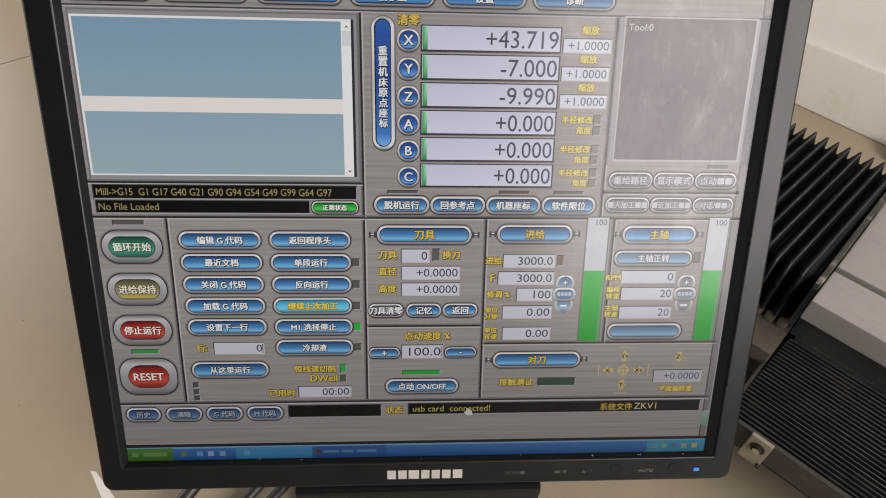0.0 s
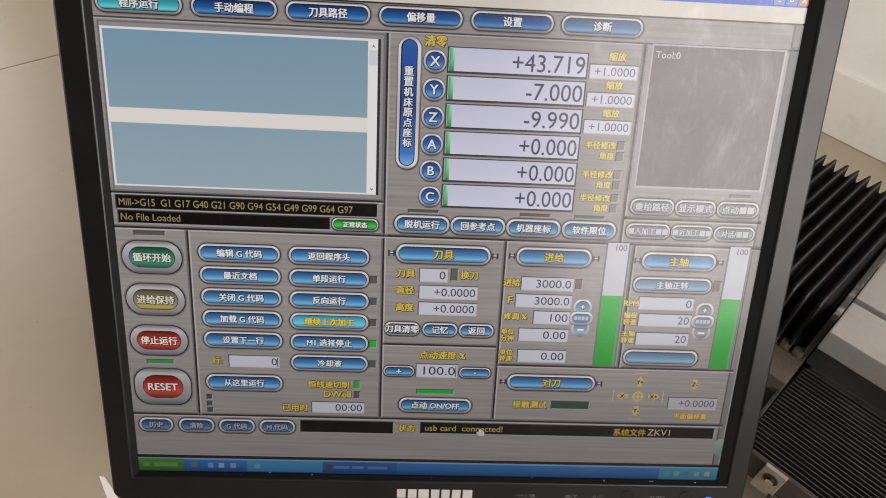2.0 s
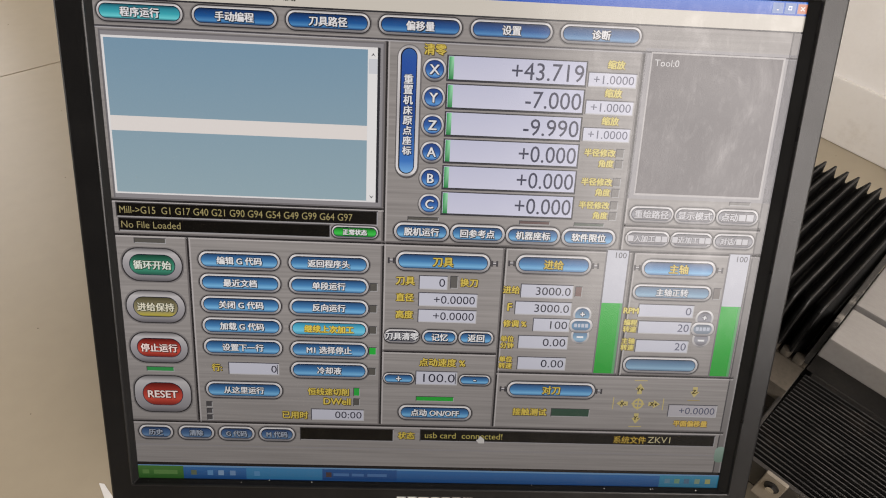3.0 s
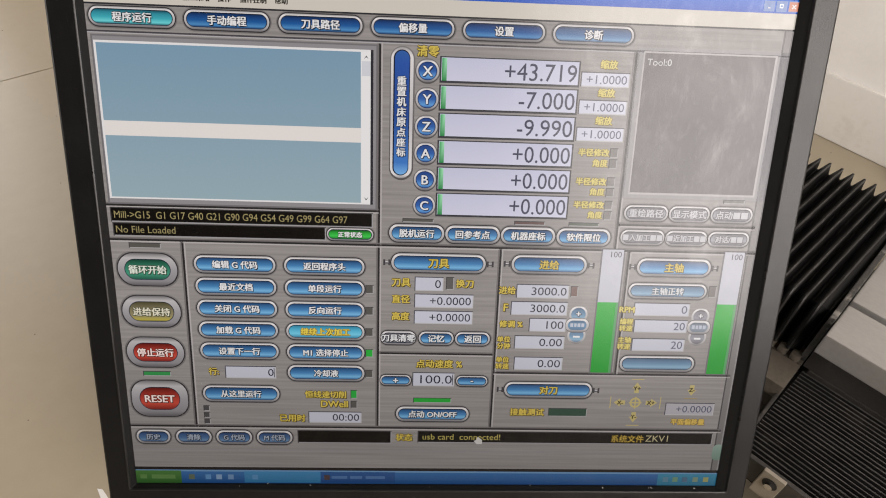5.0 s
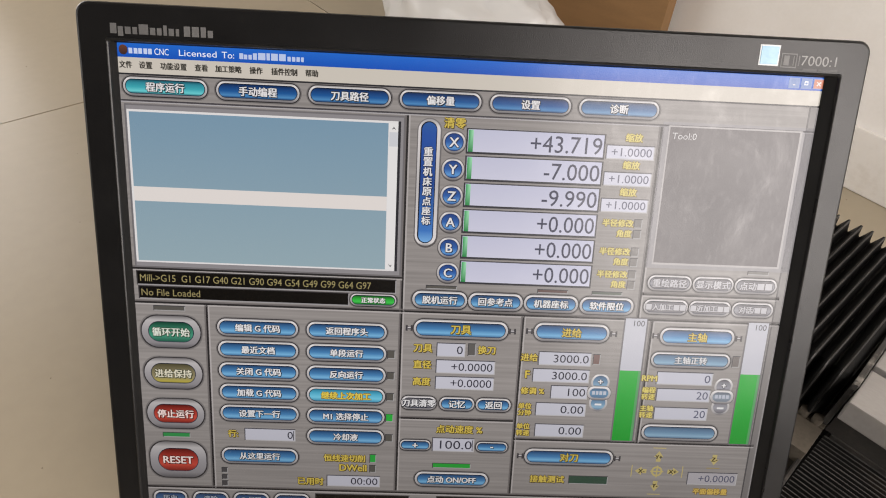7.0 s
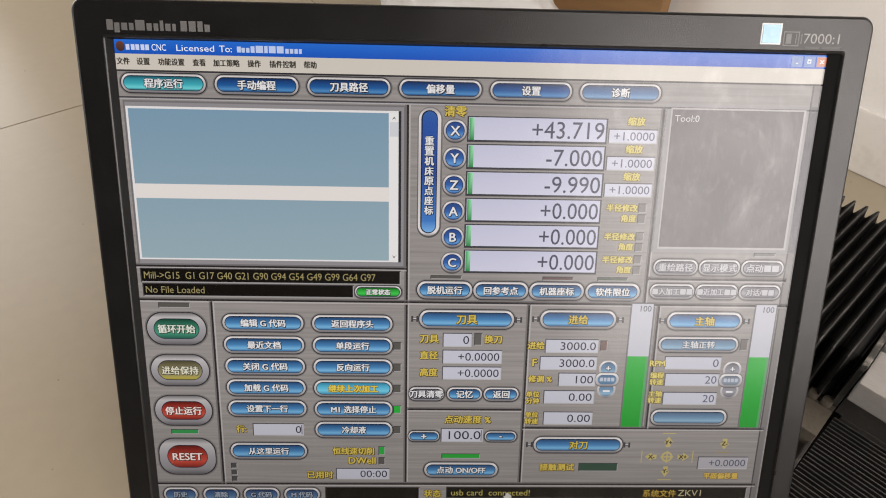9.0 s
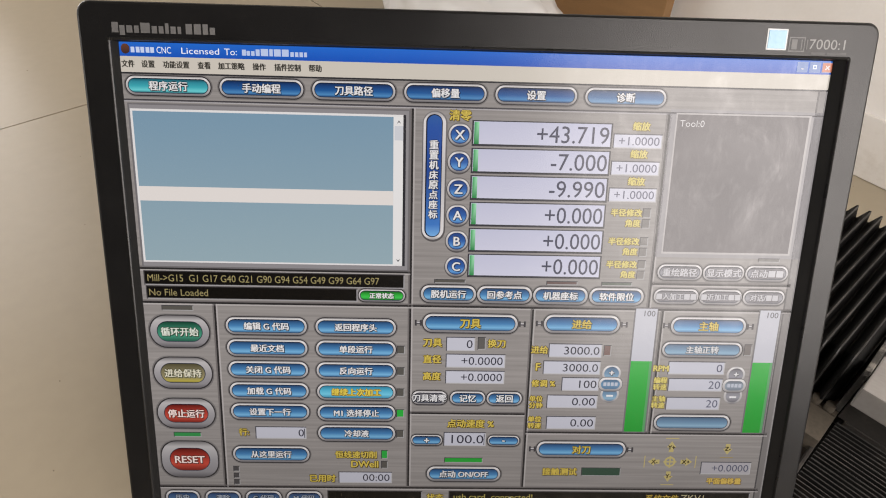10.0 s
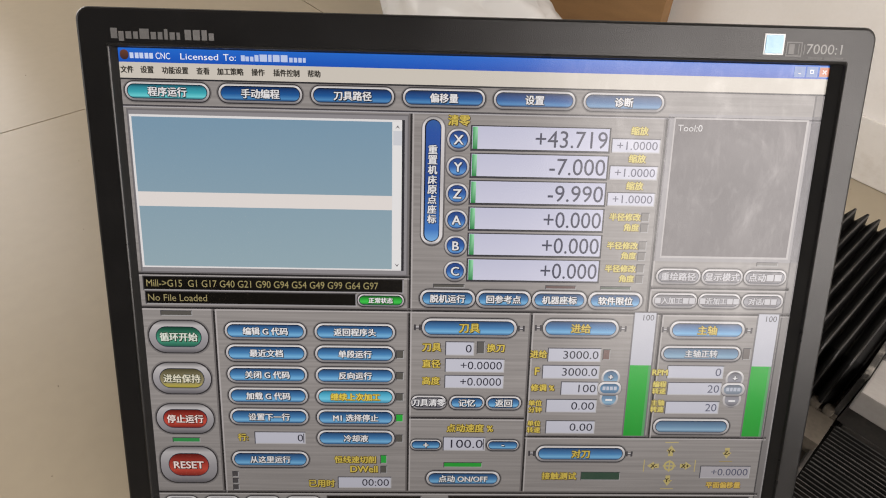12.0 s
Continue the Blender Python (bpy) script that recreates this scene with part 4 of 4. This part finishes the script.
def build_rib_cover():
    """The lower way cover: many fine folds lying flat."""
    bm = bmesh.new()
    rows, v, rnd = [], 0.1135, random.Random(3)
    while v < 0.197:
        for dv, z in ((0.0, 0.0805), (0.0010, 0.0846), (0.0014, 0.0852), (0.0018, 0.0846), (0.0028, 0.0805)):
            rows.append((v + dv, z + rnd.uniform(-0.0002, 0.0002)))
        v += 0.00355
    us = [0.1605 + 0.02 * k for k in range(24)]
    grid = [[bm.verts.new((u + (0.0026 * (vv - 0.113) / 0.08 if i == 0 else 0), vv + 0.0002 * math.sin(40 * u + 3 * vv), z)) for i, u in enumerate(us)] for vv, z in rows]
    for k, (a, b) in enumerate(zip(grid, grid[1:])):
        for i in range(len(a) - 1):
            # crest faces paler, valleys near black: highlight and shade put into colour
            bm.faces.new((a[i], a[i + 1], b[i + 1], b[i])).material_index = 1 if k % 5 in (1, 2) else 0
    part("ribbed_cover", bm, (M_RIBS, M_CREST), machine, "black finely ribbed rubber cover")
    part("cover_edge", box((0.1585, 0.1125, 0.070), (0.1608, 0.195, 0.0846), 0.0005, 1), M_RAIL, machine)
    part("cover_bed", box((0.1610, 0.1125, 0.060), (0.63, 0.198, 0.0812)), M_BELLOWS, machine)


def build_machine():
    build_bellows()
    build_rib_cover()
    part("table_slab", box((0.1612, 0.1835, 0.1175), (0.63, 0.2205, 0.135), 0.0012), M_TABLE, machine, "pale machined metal table slab")
    part("table_slab", box((0.1612, 0.2262, 0.1175), (0.63, 0.42, 0.135), 0.0012), M_TABLE, machine, "pale machined metal table slab")
    part("slot_floor", box((0.1615, 0.2, 0.0866), (0.63, 0.40, 0.1195)), M_CARRIAGE, machine)
    part("carriage", box((0.166, 0.199, 0.058), (0.63, 0.40, 0.0865), 0.001), M_CARRIAGE, machine, "dark painted carriage under the table")
    part("guide_strip", box((-0.24, 0.166, 0.0795), (0.1605, 0.1925, 0.0925), 0.0008), M_TAN, machine, "tan zinc-plated guide strip")
    part("guide_strip", box((-0.24, 0.1945, 0.074), (0.1605, 0.36, 0.0915), 0.0008), M_TAN, machine, "tan zinc-plated guide strip")
    for k in range(4):
        part("tab", cylinder((0.1545 - 0.0088 * k, 0.1965, 0.0940), 0.0034, 0.0060, 16), M_TAN, machine)
    part("end_plate", box((-0.24, 0.113, 0.055), (0.158, 0.1655, 0.070), 0.001), M_CARRIAGE, machine, "dark end plate")
    part("side_rail", box((-0.24, 0.109, 0.0655), (0.63, 0.1122, 0.0850), 0.0006), M_RAIL, machine, "dark grey metal side rail")
    part("base_frame", box((-0.24, 0.20, 0.012), (0.63, 0.38, 0.058), 0.002), M_CARRIAGE, machine)
    for u in (-0.2, 0.58):
        for v in (0.22, 0.36):
            part("foot", cylinder((u, v, 0.006), 0.018, 0.012), M_BELLOWS, machine)
    bracket = part("bracket", box((0.1780, 0.1060, 0.0625), (0.1915, 0.1088, 0.0870), 0.0006), M_ZINC, machine, "pale zinc-plated bracket with a screw")
    # flat dark disc for the bored hole, its shade put in the colour
    part("bolt_hole", cylinder((0.1850, 0.1059, 0.0785), 0.0044, 0.0006, axis="y"), M_HOLE, bracket)
    part("bolt", cylinder((0.1852, 0.1052, 0.0774), 0.0024, 0.0022, 12, "y"), M_STEEL, bracket, "small steel screw")
    part("pin", cylinder((0.1908, 0.1056, 0.0650), 0.0013, 0.0030, 10, "y"), M_HOLE, bracket)


build_machine()


# ---- on the floor, round and behind ----
def build_floor_things():
    box_at = ROOM @ pose(0.622, 0.300, 0, 0, 0, 14)
    carton = thing("cardboard_box", box_at, "shallow brown corrugated cardboard box standing against the wall", "box")
    part("carton_body", box((-0.004, 0.0, 0.0), (0.030, 0.195, 0.28), 0.0015), M_CARD, carton)
    part("flap", box((-0.060, 0.002, 0.276), (-0.004, 0.193, 0.280), 0.0008, 1), M_CARD, carton)
    # crumpled clear bag in front of the carton
    bm = bmesh.new()
    bmesh.ops.create_uvsphere(bm, u_segments=48, v_segments=28, radius=1)
    for vt in bm.verts:
        p = vt.co.copy()
        k = 1 + 0.22 * noise.noise(p * 2.1) + 0.10 * noise.noise(p * 6.3) + 0.04 * noise.noise(p * 15)
        vt.co = Vector((p.x * 0.085 * k, p.y * 0.17 * k, max(p.z * 0.085 * k + 0.075, 0.001)))
    bag = part("plastic_bag", bm, M_FOIL, m=ROOM @ Matrix.Translation((0.470, 0.535, 0)), smooth=True)
    tagged(bag, "crumpled clear plastic bag lying beside the cardboard box", "bag")
    tagged(part("thin_cable", tube([(-0.11, 1.25, 0.004), (-0.085, 1.0, 0.004), (-0.088, 0.9, 0.004), (-0.04, 0.72, 0.004), (0.05, 0.5, 0.004)], 0.003), M_CABLE, smooth=True), "thin black cable lying on the tiled floor", "cable")
    tagged(part("power_cable", tube([(-0.072, 0.055, 0.085), (-0.102, 0.02, 0.06), (-0.132, -0.02, 0.03), (-0.158, -0.06, 0.012), (-0.23, -0.16, 0.005), (-0.34, -0.34, 0.005)], 0.0046), M_CABLE, smooth=True), "black power cable hanging from the monitor to the floor", "cable")
    for d in (0.0, 0.009):
        tagged(part("signal_cable", tube([(-0.03 + d, 0.06, 0.085), (-0.055 + d, 0.0, 0.05), (-0.092 + d, -0.035 - d, 0.022), (-0.125 + d, -0.07 - d, 0.008), (-0.19, -0.18 - d, 0.006), (-0.26, -0.36 - d, 0.006)], 0.0035), M_CABLE, smooth=True), "black video cable hanging from the monitor to the floor", "cable", "cables of the monitor")
    # streak of sunlight on the floor, put in as a thin white sheet
    bm = bmesh.new()
    outline = [(-0.2300, -0.0325), (-0.2262, -0.0330), (-0.2090, -0.0500), (-0.1660, -0.100), (-0.1800, -0.106), (-0.2160, -0.0520)]
    low = [bm.verts.new((x, y, 0.0003)) for x, y in outline]
    high = [bm.verts.new((x, y, 0.0009)) for x, y in outline]
    bm.faces.new(high)
    for i in range(len(low)):
        j = (i + 1) % len(low)
        bm.faces.new((low[i], low[j], high[j], high[i]))
    bmesh.ops.recalc_face_normals(bm, faces=bm.faces)
    tagged(part("sun_streak", bm, M_STREAK), "narrow sunlit streak on the floor beside the monitor, made as a thin white sheet", "strip")
    bm = box((-0.035, -0.012, 0.0), (0.045, 0.012, 0.02), 0.006, 3)
    tagged(part("cable_clamp", bm, M_RAIL, m=pose(0.585, 0.322, 0.0, 0, 0, -20)), "dark grey rounded cable clamp on the floor", "clamp")
    rnd = random.Random(11)
    bm = bmesh.new()
    for x, y in [(-0.33, 0.10), (-0.30, 0.02), (-0.39, 0.30)] + [(rnd.uniform(-0.65, -0.2), rnd.uniform(-0.05, 0.8)) for _ in range(16)] + [(rnd.uniform(0.3, 0.5), rnd.uniform(0.2, 0.4)) for _ in range(4)]:
        bmesh.ops.create_icosphere(bm, subdivisions=1, radius=rnd.uniform(0.0004, 0.0008), matrix=Matrix.Translation((x, y, 0.0002)))
    tagged(part("floor_specks", bm, M_GROUT), "small dark specks of dirt on the floor", "dirt", kind="stuff")


build_floor_things()
